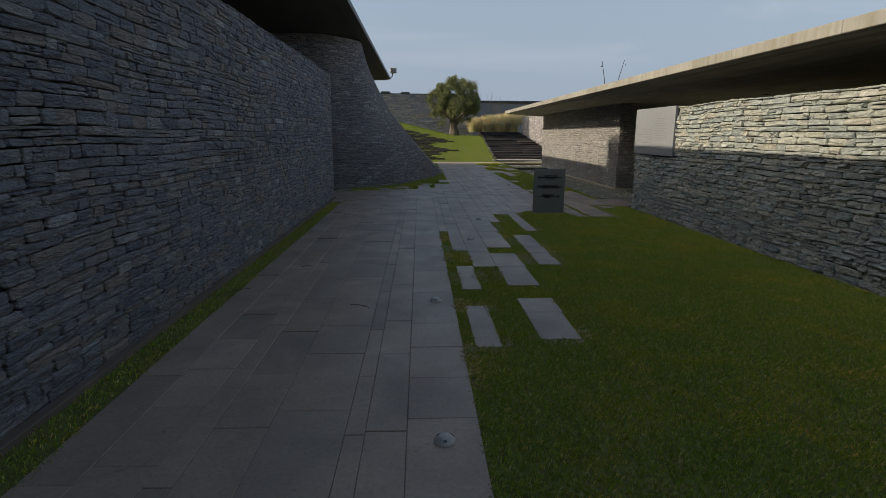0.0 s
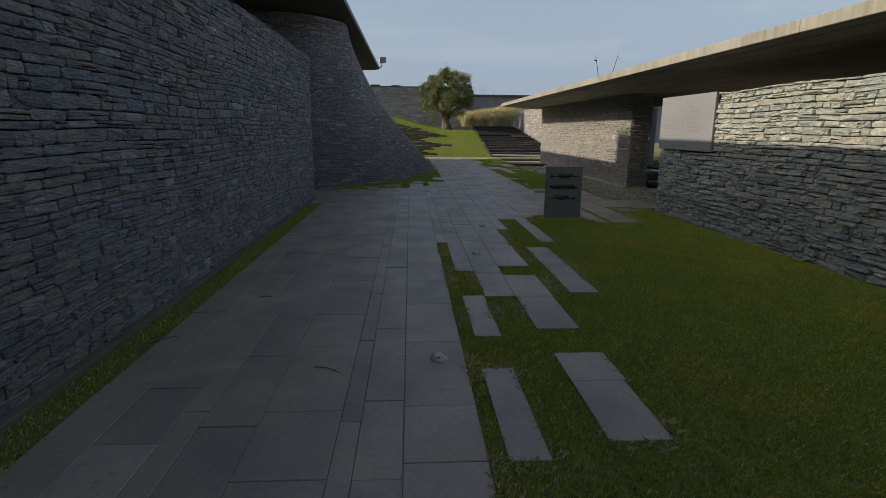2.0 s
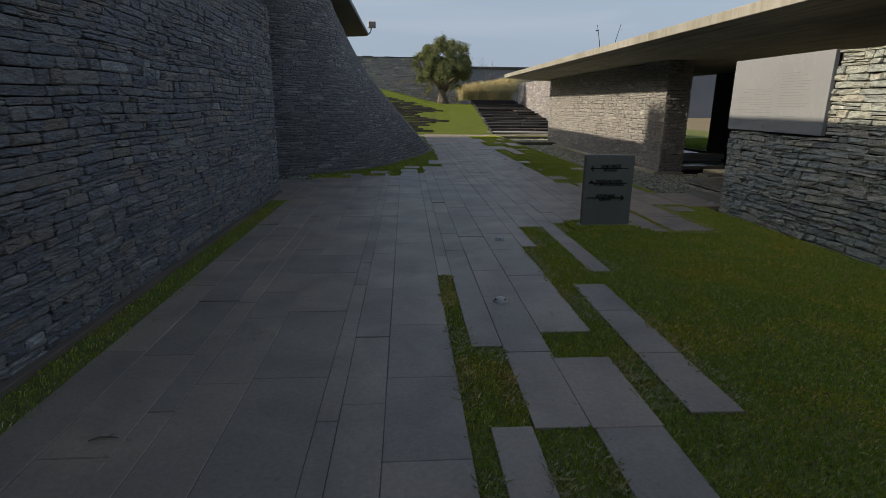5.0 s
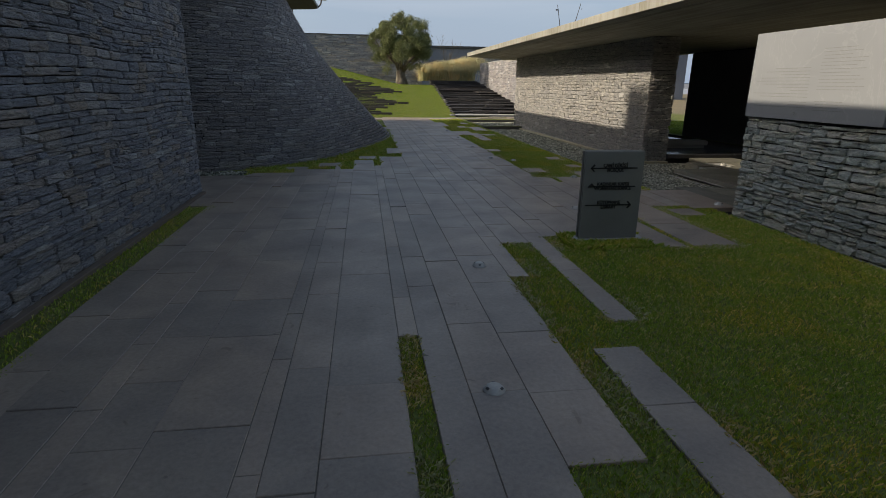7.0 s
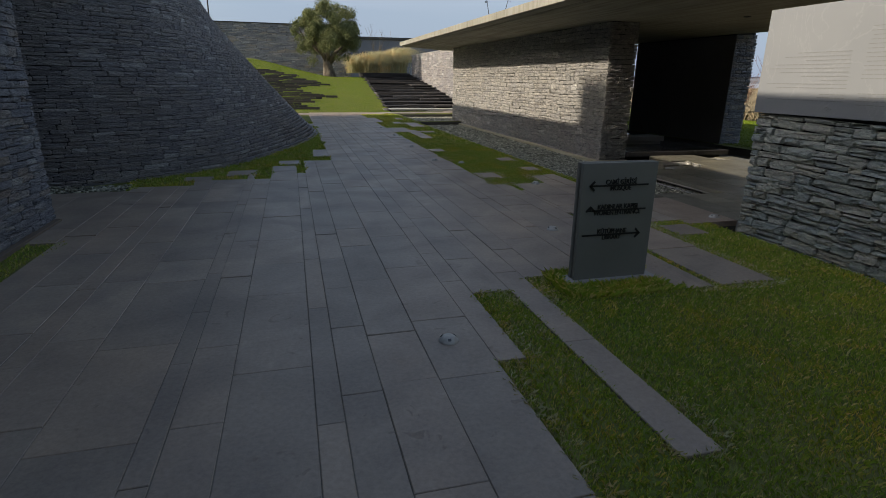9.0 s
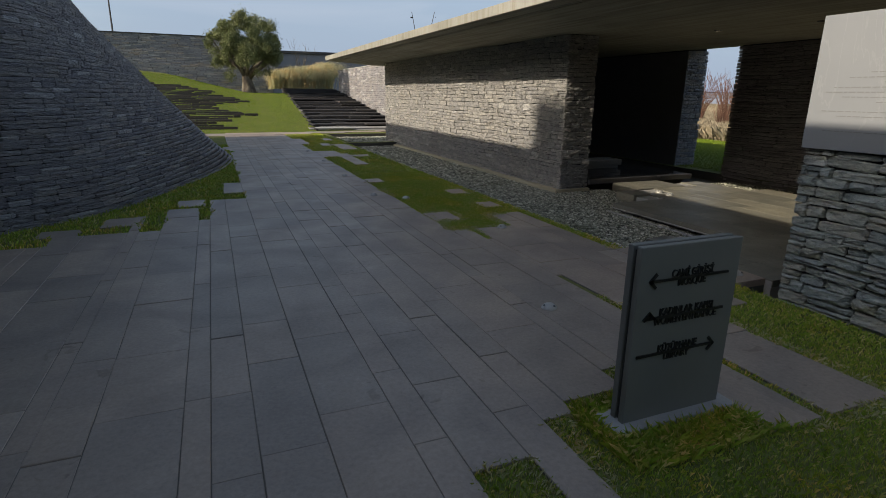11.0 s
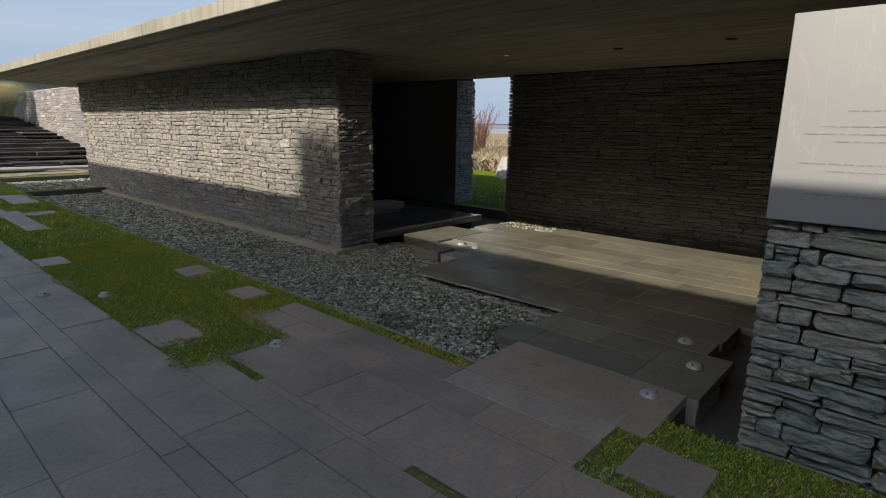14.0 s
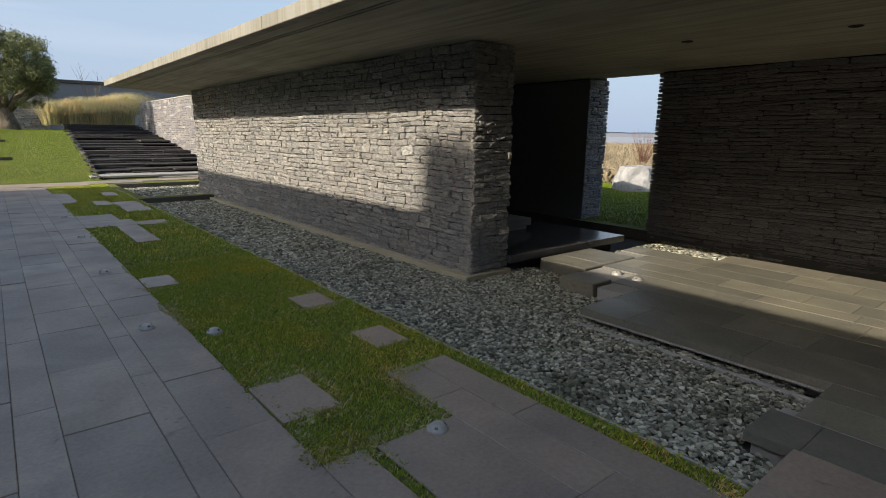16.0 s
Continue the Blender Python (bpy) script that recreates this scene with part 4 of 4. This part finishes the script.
def blades(name, areas, density, h, w, material, label, seed, keep=None, lean=0.6, zf=None, clump=0.0):
    """Bent blades of two triangles each, scattered over areas of the plan."""
    rs = np.random.RandomState(seed)
    P = []
    for x0, x1, y0, y1 in areas:
        n = int((x1 - x0) * (y1 - y0) * density)
        q = np.stack((rs.uniform(x0, x1, n), rs.uniform(y0, y1, n)), 1)
        P.append(np.array([p for p in q if keep is None or keep(p[0], p[1])]).reshape(-1, 2))
    P = np.concatenate(P)
    n = len(P)
    z = np.array([(zf or ground_z)(x, y) for x, y in P])
    a = rs.uniform(0, 2 * np.pi, n)
    hh = h * rs.uniform(0.55, 1.35, n)
    if clump:
        hh *= np.array([0.7 + clump * max(0.0, noise.noise(Vector((x * 1.7, y * 1.7, 0)))) for x, y in P])
    tilt = rs.uniform(0.1, lean, n)
    d = np.stack((np.cos(a), np.sin(a)), 1)
    s = np.stack((-d[:, 1], d[:, 0]), 1) * (w * rs.uniform(0.6, 1.3, n))[:, None] * 0.5
    V = np.zeros((n, 4, 3))
    V[:, 0, :2], V[:, 1, :2] = P - s, P + s
    V[:, 0, 2] = V[:, 1, 2] = z - 0.01
    V[:, 2, :2] = P + s * 0.6 + d * (hh * tilt * 0.45)[:, None]
    V[:, 2, 2] = z + hh * 0.6
    V[:, 3, :2] = P + d * (hh * tilt * 1.2)[:, None]
    V[:, 3, 2] = z + hh * (1 - 0.25 * tilt)
    i = np.arange(n)[:, None] * 4
    F = np.concatenate((i + (0, 1, 2), i + (0, 2, 3)), 1).reshape(-1, 3)
    me = bpy.data.meshes.new(name)
    me.vertices.add(n * 4)
    me.vertices.foreach_set("co", V.ravel())
    me.loops.add(len(F) * 3)
    me.loops.foreach_set("vertex_index", F.ravel().astype(np.int32))
    me.polygons.add(len(F))
    me.polygons.foreach_set("loop_start", (np.arange(len(F)) * 3).astype(np.int32))
    me.materials.append(material)
    me.update(calc_edges=True)
    return tagged(new(name, me), label, "grass", kind="stuff")




def overgrown(x, y):
    """Off the slabs, or within the ragged rim that creeps over their edges."""
    if not paved_at(x, y):
        return True
    m = 0.006 + (0.05 if y < 15 else 0.17) * max(0.0, noise.noise(Vector((x * 2.1, y * 2.1, 5))))
    return not (paved_at(x - m, y) and paved_at(x + m, y) and paved_at(x, y - m) and paved_at(x, y + m))


free = lambda x, y: overgrown(x, y) and not (2.47 < x < 3.33 and 12.0 < y < 12.23)
blades("lawn", [(0.35, 5.22, 1.2, 7.5)], 8200, 0.026, 0.0029, GRASS, "short patchy winter lawn with yellowed spots", 1, free, 0.9)
blades("lawn", [(0.35, 5.22, 7.5, 13.8)], 6800, 0.028, 0.0032, GRASS, "short patchy winter lawn with yellowed spots", 2, free, 0.9)
blades("grass_tuft", [(2.38, 3.45, 11.75, 12.35)], 11000, 0.065, 0.003, GRASS, "longer grass round the sign's foot", 3, free, 0.9)
blades("grass_strip", [(3.4, 5.06, 15.0, 22.0)], 6500, 0.030, 0.0038, GRASS, "grass strip between paving and gravel", 4, free, 0.9)
blades("grass_strip", [(3.4, 5.06, 22.0, 35.0)], 1200, 0.04, 0.014, GRASS, "grass strip between paving and gravel", 5, free, 0.9)
blades("grass_edge", [(-2.31, -1.9, 1.5, 14.4)], 2200, 0.028, 0.004, GRASS, "ragged grass edge at the wall's foot", 6, lambda x, y: x < -2.07 + 0.16 * noise.noise(Vector((y * 1.3, 0, 3))) + 0.05, 0.9)


def by_curve(x, y):
    return free(x, y) and -3.2 < x < 1.16 and not (x < -2.1 and y < 17.55)


blades("grass_verge", [(-2.2, 1.16, 17.0, 30.0)], 1300, 0.045, 0.012, GRASS, "grass verge round the curved wall", 7, by_curve, 0.9)
blades("hill_grass", [(-7.0, 6.2, 36.2, 46.0), (-9.0, 7.0, 46.0, 58.0)], 850, 0.03, 0.014, HILLGRASS, "bright sunlit grass on the terraced bank", 8, lambda x, y: x < 5.25 + (y - 38.5) * 0.045, 0.9)
blades("lawn_east", [(12.0, 21.5, 18.0, 34.0)], 900, 0.035, 0.012, HILLGRASS, "green lawn behind the shelter", 9, None, 0.9)



def straw_rim(x, y):
    if noise.noise(Vector((x * 1.1, y * 1.1, 9))) < 0.02 or (2.4 < x < 3.4 and y < 12.3):
        return False
    if paved_at(x, y):
        return overgrown(x, y)
    m = 0.10
    return paved_at(x - m, y) or paved_at(x + m, y) or paved_at(x, y - m) or paved_at(x, y + m)


blades("dry_grass_rim", [(0.35, 5.1, 3.5, 13.9), (3.4, 5.0, 15.0, 22.0)], 3000, 0.034, 0.0032, STRAW, "yellowed dry grass along the slab edges", 14, straw_rim, 1.3)

# ---- terraces on the bank ----
r = random.Random(91)
terr = thing("terrace_steps", (0, 0, 0), "rows of thin slate risers in the grass bank, darkened as shadow lines", "terrace", kind="structure")
# The bank is unstepped; near-black risers also stand in for the treads' shadow lines.
for i, q in enumerate((0.046, 0.03, 0.022, 0.04, 0.035, 0.05, 0.071, 0.052, 0.036, 0.025, 0.017, 0.022, 0.03, 0.048, 0.062, 0.05, 0.045, 0.03, 0.012, 0.016, 0.02, 0.0, -0.008, -0.02)):
    y = 37.2 + i * 0.64
    x = -6.0 + i * -0.06
    xe = q * y
    while x < xe:
        ln = min(r.uniform(0.7, 2.2), xe - x + 0.02)
        z = hill(x + ln / 2, y)
        za, zb = hill(x, y), hill(x + ln, y)
        bm = box(-ln / 2, ln / 2 - 0.02, -0.03, 0.06, -0.12, 0.085 + r.uniform(-0.03, 0.02), 0.012)
        ob = part("riser_slate", bm, STEPSLATE, terr)
        ob.matrix_basis = Matrix.Translation((x + ln / 2, y + r.uniform(-0.06, 0.06), z)) 
        x += ln

# ---- slate steps ----
steps = thing("slate_steps", (0, 0, 0), "broad flight of black layered slate steps", "steps", kind="structure")
N = 15
for i in range(N):
    y = 36.9 + i * 1.22
    zt = 0.10 + 1.95 * i / (N - 1)
    xl = 5.05 + (y - 36.9) * 0.045 + r.uniform(-0.15, 0.15)
    xr = 9.85
    x = xl
    while x < xr - 0.1:
        ln = min(r.uniform(0.9, 3.0), xr - x)
        if xr - x - ln < 0.4:
            ln = xr - x
        for layer in range(2):
            dy = r.uniform(-0.22, 0.2) + 0.05 * layer
            ob = part("step_slate", box(0, ln - 0.015, 0, 1.5, zt - 0.075 - 0.078 * (1 - layer), zt - 0.08 * (1 - layer) + r.uniform(-0.03, 0.012), 0.01), GREYSLAB if i == 0 else STEPSLATE, steps)
            ob.matrix_basis = pose(x, y + dy, 0, 0, r.uniform(-0.4, 0.4) * 0.3, 0)
        x += ln
    part("step_fill", box(xl + 0.1, xr, y + 0.12, y + 1.5, -0.1, zt - 0.16), DARKCORE, steps)
for i in range(16):
    y = 37.0 + i * 1.15
    ob = part("edge_stone", box(-0.07, 0.07, -0.4, 0.4, -0.1, 0.05, 0.02), STEPSLATE, steps)
    ob.matrix_basis = pose(5.12 + (y - 36.9) * 0.045 + r.uniform(-0.05, 0.05), y, hill(5.1, y), 5, 0, r.uniform(-10, 10))

# ---- pale side wall, far wall, far buildings ----
side = thing("wall_side", (0, 0, 0), "pale grey stone wall beside the slate steps", "wall", kind="structure")
part("core", box(9.93, 10.4, 33.0, 53.5, -0.1, 3.34), DARKCORE, side)
fr = flat_frames((9.9, 33.0, 0.0), (0, 1, 0), (-1, 0, 0), courses(20.5, 3.36, 0.08, 0.16, 0.25, 0.8, 0.1, 61))
lay_stones(side, fr, CURVESTONE, None, rough=0.03, seed=62, label="pale stacked stones of the side wall")
part("coping", box(9.86, 10.44, 33.0, 53.5, 3.34, 3.40, 0.01), GREYSLAB, side)
farw = thing("wall_far", (0, 0, 0), "tall dark slate retaining wall behind the bank", "wall", kind="structure")
part("core", box(-30, 5.6, 59.05, 59.6, -0.1, 5.82), DARKCORE, farw)
fr = flat_frames((-14, 59.0, 1.6), (1, 0, 0), (0, -1, 0), courses(19.6, 4.25, 0.07, 0.13, 0.25, 0.8, 0.08, 63))
lay_stones(farw, fr, SLATE, None, rough=0.035, seed=64, label="dark slates of the retaining wall")
part("coping", box(-30, 5.62, 58.93, 59.7, 5.82, 5.89, 0.01), IRON, farw)

hall = thing("far_hall", (18, 86, 0), "long flat blue-grey hall with a dark roof edge", "building")
part("wall", box(-24, 30, 0, 14, -0.1, 6.5), CLADDING, hall)
part("roof_edge", box(-24.2, 30.2, -0.2, 14.2, 6.5, 6.85, 0.03), IRON, hall)
for k in range(5):
    wnd = part("window", box(-12.6 + k * 1.1, -11.75 + k * 1.1, -0.06, 0.02, 4.3, 5.0, 0.01), LENS, hall)
    part("frame", box(-12.66 + k * 1.1, -11.69 + k * 1.1, -0.045, 0.01, 4.22, 4.29, 0.005), WHITEPAINT, wnd)
gh = thing("far_shed", (-9, 84, 0), "low white roofed building behind the wall", "building")
part("wall", box(-9, 8, 0, 6, -0.1, 7.5), WHITEPAINT, gh)
part("roof", box(-9.2, 8.2, -0.2, 6.2, 7.5, 7.62, 0.02), IRON, gh)
part("vent", box(3.2, 4.6, 1, 2, 7.62, 8.0, 0.05), IRON, gh)
part("vent", box(6.2, 7.5, 1, 2, 7.62, 7.95, 0.05), IRON, gh)


def lamp_mast(x, y, h, lean, head):
    o = thing("lamp_mast", (x, y, 0), "slender leaning dark metal lamp mast", "street lamp", "lamp masts in the distance")
    part("pole", tube([(0, 0, 0), (0, 0, h * 0.55), (lean * 0.35, 0, h * 0.8), (lean, 0, h)], [0.11, 0.09, 0.07, 0.05], 8), IRON, o)
    part("lamp_head", box(lean - 0.25 * head, lean + 0.25, -0.12, 0.12, h - 1.0, h - 0.8, 0.03), IRON, o)


lamp_mast(36.6, 110, 15.9, -1.0, 1)
lamp_mast(38.7, 110, 16.2, 1.3, -1)
lamp_mast(-7.4, 74, 11.5, 0.02, 1)

flood = thing("floodlight", (CE + 0.02, CN - 0.1, CZ + 0.02), "small grey floodlight on the canopy's corner", "floodlight")
part("bracket", tube([(0, 0, -0.1), (0.12, 0, 0.02), (0.16, 0, 0.22)], 0.03, 8), IRON, flood)
bodyp = part("housing", box(0.0, 0.38, -0.14, 0.14, 0.2, 0.5, 0.03), STEEL, flood)
part("glass", box(0.04, 0.34, -0.155, -0.142, 0.24, 0.46, 0.005), LENS, bodyp)

# ---- olive tree ----
TX, TY = 3.2, 52.0
TZ = hill(TX, TY) - 0.05
tree = thing("olive_tree", (TX, TY, TZ), "old olive tree with a thick gnarled trunk on the bank", "tree")
bm = bmesh.new()
rr = random.Random(404)
ends = []
base = [(0, 0, -0.2), (0.02, 0, 0.35), (-0.06, 0.05, 0.85), (0.0, 0.0, 1.3)]
tube(base, [0.62, 0.42, 0.34, 0.32], 12, bm)
for k in range(7):
    a = k * 2 * math.pi / 7 + rr.uniform(-0.3, 0.3)
    reach, up = rr.uniform(0.9, 1.8), rr.uniform(0.9, 1.9)
    p0 = Vector((0.12 * math.cos(a), 0.12 * math.sin(a), rr.uniform(1.05, 1.35)))
    p1 = p0 + Vector((reach * 0.35 * math.cos(a), reach * 0.35 * math.sin(a), up * 0.45))
    p2 = p0 + Vector((reach * math.cos(a + 0.2), reach * math.sin(a + 0.2), up))
    tube([p0, p1, p2], [0.2, 0.13, 0.06], 8, bm)
    for m in range(3):
        b = a + rr.uniform(-0.9, 0.9)
        q = p2 + Vector((rr.uniform(0.3, 0.9) * math.cos(b), rr.uniform(0.3, 0.9) * math.sin(b), rr.uniform(0.1, 1.0)))
        tube([p1.lerp(p2, rr.uniform(0.5, 1)), (p2 + q) / 2 + Vector((0, 0, 0.1)), q], [0.06, 0.04, 0.02], 6, bm)
        ends.append(q)
for v in bm.verts:
    v.co += 0.06 * Vector(noise.noise_vector(v.co * 2.3))
part("trunk", bm, BARK, tree, "twisted grey-brown trunk", True)
rs = np.random.RandomState(12)
clumps = []
for k in range(17):
    a, e = k * 2.4, -0.72 + 1.65 * (k + 0.5) / 17
    wide = 1.95 * math.sqrt(max(0.06, 1 - 0.85 * e * e)) * rs.uniform(0.82, 1.12)
    lobe = np.array((wide * math.cos(a), wide * math.sin(a), 3.1 + 1.75 * e + rs.uniform(-0.15, 0.2)))
    for m in range(9):
        p = lobe + rs.normal(size=3) * (0.36, 0.36, 0.3)
        clumps.append((*p, rs.uniform(0.2, 0.46)))
for q in ends:
    clumps.append((q.x, q.y, q.z, rs.uniform(0.3, 0.5)))
V, F = [], []
for cx, cy, cz, rad in clumps:
    m = int(700 * (rad / 0.5) ** 1.5)
    d = rs.normal(size=(m, 3)) * (1.0, 1.0, 0.8)
    d /= np.linalg.norm(d, axis=1)[:, None]
    p = np.array((cx, cy, cz)) + d * (rad * rs.uniform(0.2, 1.12, m) ** 0.7)[:, None]
    stray = rs.rand(m) < 0.05
    p[stray] += d[stray] * 0.22
    u = rs.normal(size=(m, 3)) + d * 0.5 + (0, 0, -0.4)
    u /= np.linalg.norm(u, axis=1)[:, None]
    w = np.cross(u, rs.normal(size=(m, 3)))
    w /= np.linalg.norm(w, axis=1)[:, None]
    u, w = u * rs.uniform(0.045, 0.085, m)[:, None], w * rs.uniform(0.014, 0.024, m)[:, None]
    n = sum(len(q) for q in V)
    V.append(np.stack((p - u, p + w, p + u, p - w), 1).reshape(-1, 3))
    F += (np.arange(m)[:, None] * 4 + np.arange(4) + n).tolist()
V = np.concatenate(V)
part("crown", mesh_of("crown", V, F, LEAF), None, tree, "grey-green leaf crown")


# ---- plume grass ----
def plume_grass(x, y, z, h, seed):
    """A mound of fine blades that rise and hang over, all combed a little towards the east."""
    rs = np.random.RandomState(seed)
    V, F = [], []
    for k in range(1500):
        a, L = rs.uniform(0, 6.28), h * rs.uniform(0.7, 1.15)
        out = rs.uniform(0.25, 0.95)
        w = rs.uniform(0.006, 0.012)
        d, s = np.array((math.cos(a), math.sin(a), 0)), np.array((-math.sin(a), math.cos(a), 0)) * w
        b = np.array((rs.normal() * 0.2, rs.normal() * 0.2, 0))
        n = len(V)
        for t in (0.0, 0.3, 0.55, 0.75, 0.9, 1.0):
            c = b + d * L * out * t ** 1.5 + np.array((0.3 * L * t ** 2.2, 0, L * (1.25 * t - (0.5 + 0.45 * out) * t ** 3)))
            V += [c - s * (1.15 - t), c + s * (1.15 - t)]
        F += [(n + 2 * q, n + 2 * q + 1, n + 2 * q + 3, n + 2 * q + 2) for q in range(5)]
    o = thing("plume_grass", (x, y, z), "arching clump of dry straw-coloured plume grass", "ornamental grass", "grasses above the steps")
    part("tuft", mesh_of("tuft", V, F, STRAW), None, o)
    return o


tufts = [plume_grass(5.5, 56.1, 1.98, 2.1, 1), plume_grass(6.75, 56.0, 1.98, 2.35, 2)]
for k, (x, y, h) in enumerate(((7.35, 56.6, 0.95), (8.0, 55.9, 1.05), (8.7, 56.3, 1.12), (9.4, 56.7, 1.25), (6.1, 57.2, 0.9), (9.0, 57.3, 1.2), (7.0, 57.2, 1.0))):
    g = copy_thing(tufts[k % 2], pose(x, y, 1.98, 0, 0, rnd.uniform(-25, 25)))
    g.scale = (h, h, h)


def bare_shrub(x, y, z, h, seed, n=26, material=None, label="leafless shrub with thin bare twigs"):
    rs = random.Random(seed)
    bm = bmesh.new()
    for k in range(n):
        a, sp = rs.uniform(0, 6.28), rs.uniform(0.1, 0.5)
        L = h * rs.uniform(0.6, 1.05)
        p = [Vector((0, 0, 0)), Vector((sp * 0.3 * L * math.cos(a), sp * 0.3 * L * math.sin(a), L * 0.45)), Vector((sp * L * math.cos(a + 0.3), sp * L * math.sin(a + 0.3), L))]
        tube(p, [0.014 * h / 2, 0.009 * h / 2, 0.003 * h / 2], 4, bm)
        for m in range(3):
            q = p[1].lerp(p[2], rs.uniform(0, 0.9))
            e = q + Vector((rs.uniform(-0.25, 0.25), rs.uniform(-0.25, 0.25), rs.uniform(0.15, 0.4))) * h * 0.5
            tube([q, e], [0.006 * h / 2, 0.002 * h / 2], 3, bm)
    o = thing("bare_shrub", (x, y, z), label, "shrub")
    part("branching", bm, material or TWIG, o)


bare_shrub(9.0, 66, 2.2, 4.6, 5, 9, BARK)
bare_shrub(7.9, 66, 2.2, 1.9, 6, 30, BARK)
for k, (x, y, h) in enumerate(((25.0, 31.0, 2.3), (26.5, 34.2, 2.0), (24.0, 33.5, 1.6), (28.0, 33.0, 2.2), (24.8, 27.5, 1.5), (30.5, 38.0, 2.4), (23.4, 30.0, 1.4))):
    bare_shrub(x, y, -0.02, h * 1.35, 20 + k, 42, None, "leafless reddish shrub in the dry field")
across = lambda x, y: 0.3 < (y - 12.5) / (x - 2.0) < 1.15
blades("field_grass", [(20.3, 40.0, 18.0, 48.0)], 330, 0.6, 0.011, BROWNFIELD, "tall dry brown field grass", 11, across, 0.8)
blades("field_grass", [(40.0, 86.0, 25.0, 90.0)], 26, 0.75, 0.03, BROWNFIELD, "tall dry brown field grass", 12, across, 0.8)

# ---- distance behind the field: hills over the water with haze in their colour, paired lamp masts ----
# Aerial haze is painted: the hills' flat colour is matched to the sky.
hz = Mat("haze_tinted_hills", 1.0, spec=0.0).color((0.15, 0.165, 0.2)).m
bm = bmesh.new()
ridge = []
for k in range(61):
    a = radians(-5 + k * 1.5)
    ht = 20 + 16 * noise.noise(Vector((k * 0.17, 0, 2))) + 5 * noise.noise(Vector((k * 0.6, 4, 2)))
    p = (2100 * math.cos(a), 2100 * math.sin(a))
    q = (2350 * math.cos(a), 2350 * math.sin(a))
    ridge.append((bm.verts.new((*p, -2)), bm.verts.new((*p, ht * 0.6)), bm.verts.new((*q, max(ht, 3))), bm.verts.new((*q, -2))))
for a, b in zip(ridge, ridge[1:]):
    for k in range(3):
        bm.faces.new((a[k], b[k], b[k + 1], a[k + 1]))
tagged(new("far_hills", bm_mesh("far_hills", bm, hz, True)), "low hills across the water, haze put into their colour", "hills", kind="structure")
pair = thing("lamp_mast", (70.5, 68.8, 0), "pair of curved dark metal lamp masts in the dry field", "street lamp", "lamp masts in the distance")
for k in (-1, 1):
    part("pole", tube([(0, 0, 0), (k * 0.25, -k * 0.3, 2.2), (k * 0.7, -k * 0.85, 3.6), (k * 1.2, -k * 1.45, 4.5)], [0.07, 0.06, 0.05, 0.04], 6), IRON, pair)

# ---- white boulder ----
rock = thing("boulder", (18.9, 24.2, -0.05), "rough white limestone boulder on the lawn", "rock")
bm = bmesh.new()
bmesh.ops.create_icosphere(bm, subdivisions=4, radius=1.0)
for v in bm.verts:
    p = v.co.copy()
    k = 1 + 0.22 * noise.noise(p * 1.4 + Vector((3, 1, 7))) + 0.07 * noise.noise(p * 4.0)
    flare = 1.0 + 0.35 * max(0.0, 0.35 - p.z) * (1.0 if p.x < 0 else 0.4)
    v.co = Vector((p.x * 0.68 * flare, p.y * 0.6 * flare, 0)) * k + Vector((0, 0, max(p.z, -0.35) * 1.0 * k + 0.28))
    v.co.z = min(v.co.z, 0.82 + 0.03 * noise.noise(p * 3))
part("stone", bm, LIMESTONE, rock)

# ---- fallen twigs ----
DRYTWIG = Mat("dry_twig", 0.9).color((0.17, 0.13, 0.09)).m


def twig(x, y, turn, length, bend, label):
    o = thing("twig", (x, y, 0.006, 0, 0, turn), label, "twig")
    part("stem", tube([(-length / 2, 0, 0.0), (-length * 0.15, bend, 0.006), (length * 0.2, bend * 0.6, 0.003), (length / 2, -bend * 0.4, 0.002)], [0.004, 0.0045, 0.004, 0.002], 5), DRYTWIG, o)
    part("side_shoot", tube([(length * 0.1, bend * 0.7, 0.004), (length * 0.3, bend * 2.2, 0.008)], [0.003, 0.0015], 4), DRYTWIG, o)


twig(-0.62, 5.42, -28, 0.24, 0.018, "dry brown twig lying on the paving")
twig(-2.05, 5.95, 60, 0.42, 0.07, "pale dry twig in the grass at the wall's foot")
twig(-1.5, 7.16, 10, 0.14, 0.012, "short dry twig lying on the paving")

# ---- soffit spotlights, pit rim ----
for x, y in ((9.2, 14.6), (9.2, 13.2), (9.2, 16.0), (8.9, 17.6)):
    s = thing("downlight", (x, y, SOF - 0.004), "small round recessed ceiling downlight", "downlight", "downlights in the soffit")
    bm = bmesh.new()
    bmesh.ops.create_cone(bm, cap_ends=True, segments=20, radius1=0.065, radius2=0.07, depth=0.012)
    part("rim", bm, IRON, s)
    bm = bmesh.new()
    bmesh.ops.create_cone(bm, cap_ends=True, segments=16, radius1=0.045, radius2=0.045, depth=0.014)
    part("lens", bm, LENS, s)

lay_slabs(floor, FL, PAVFLOOR, 0.0, lambda x, y: True, gap=0.003, tilt=0.2)
lay_slabs(pavement, SLABS, PAVING, 0.0, lambda x, y: x > -2.1 and 1.5 < y < 16.6)
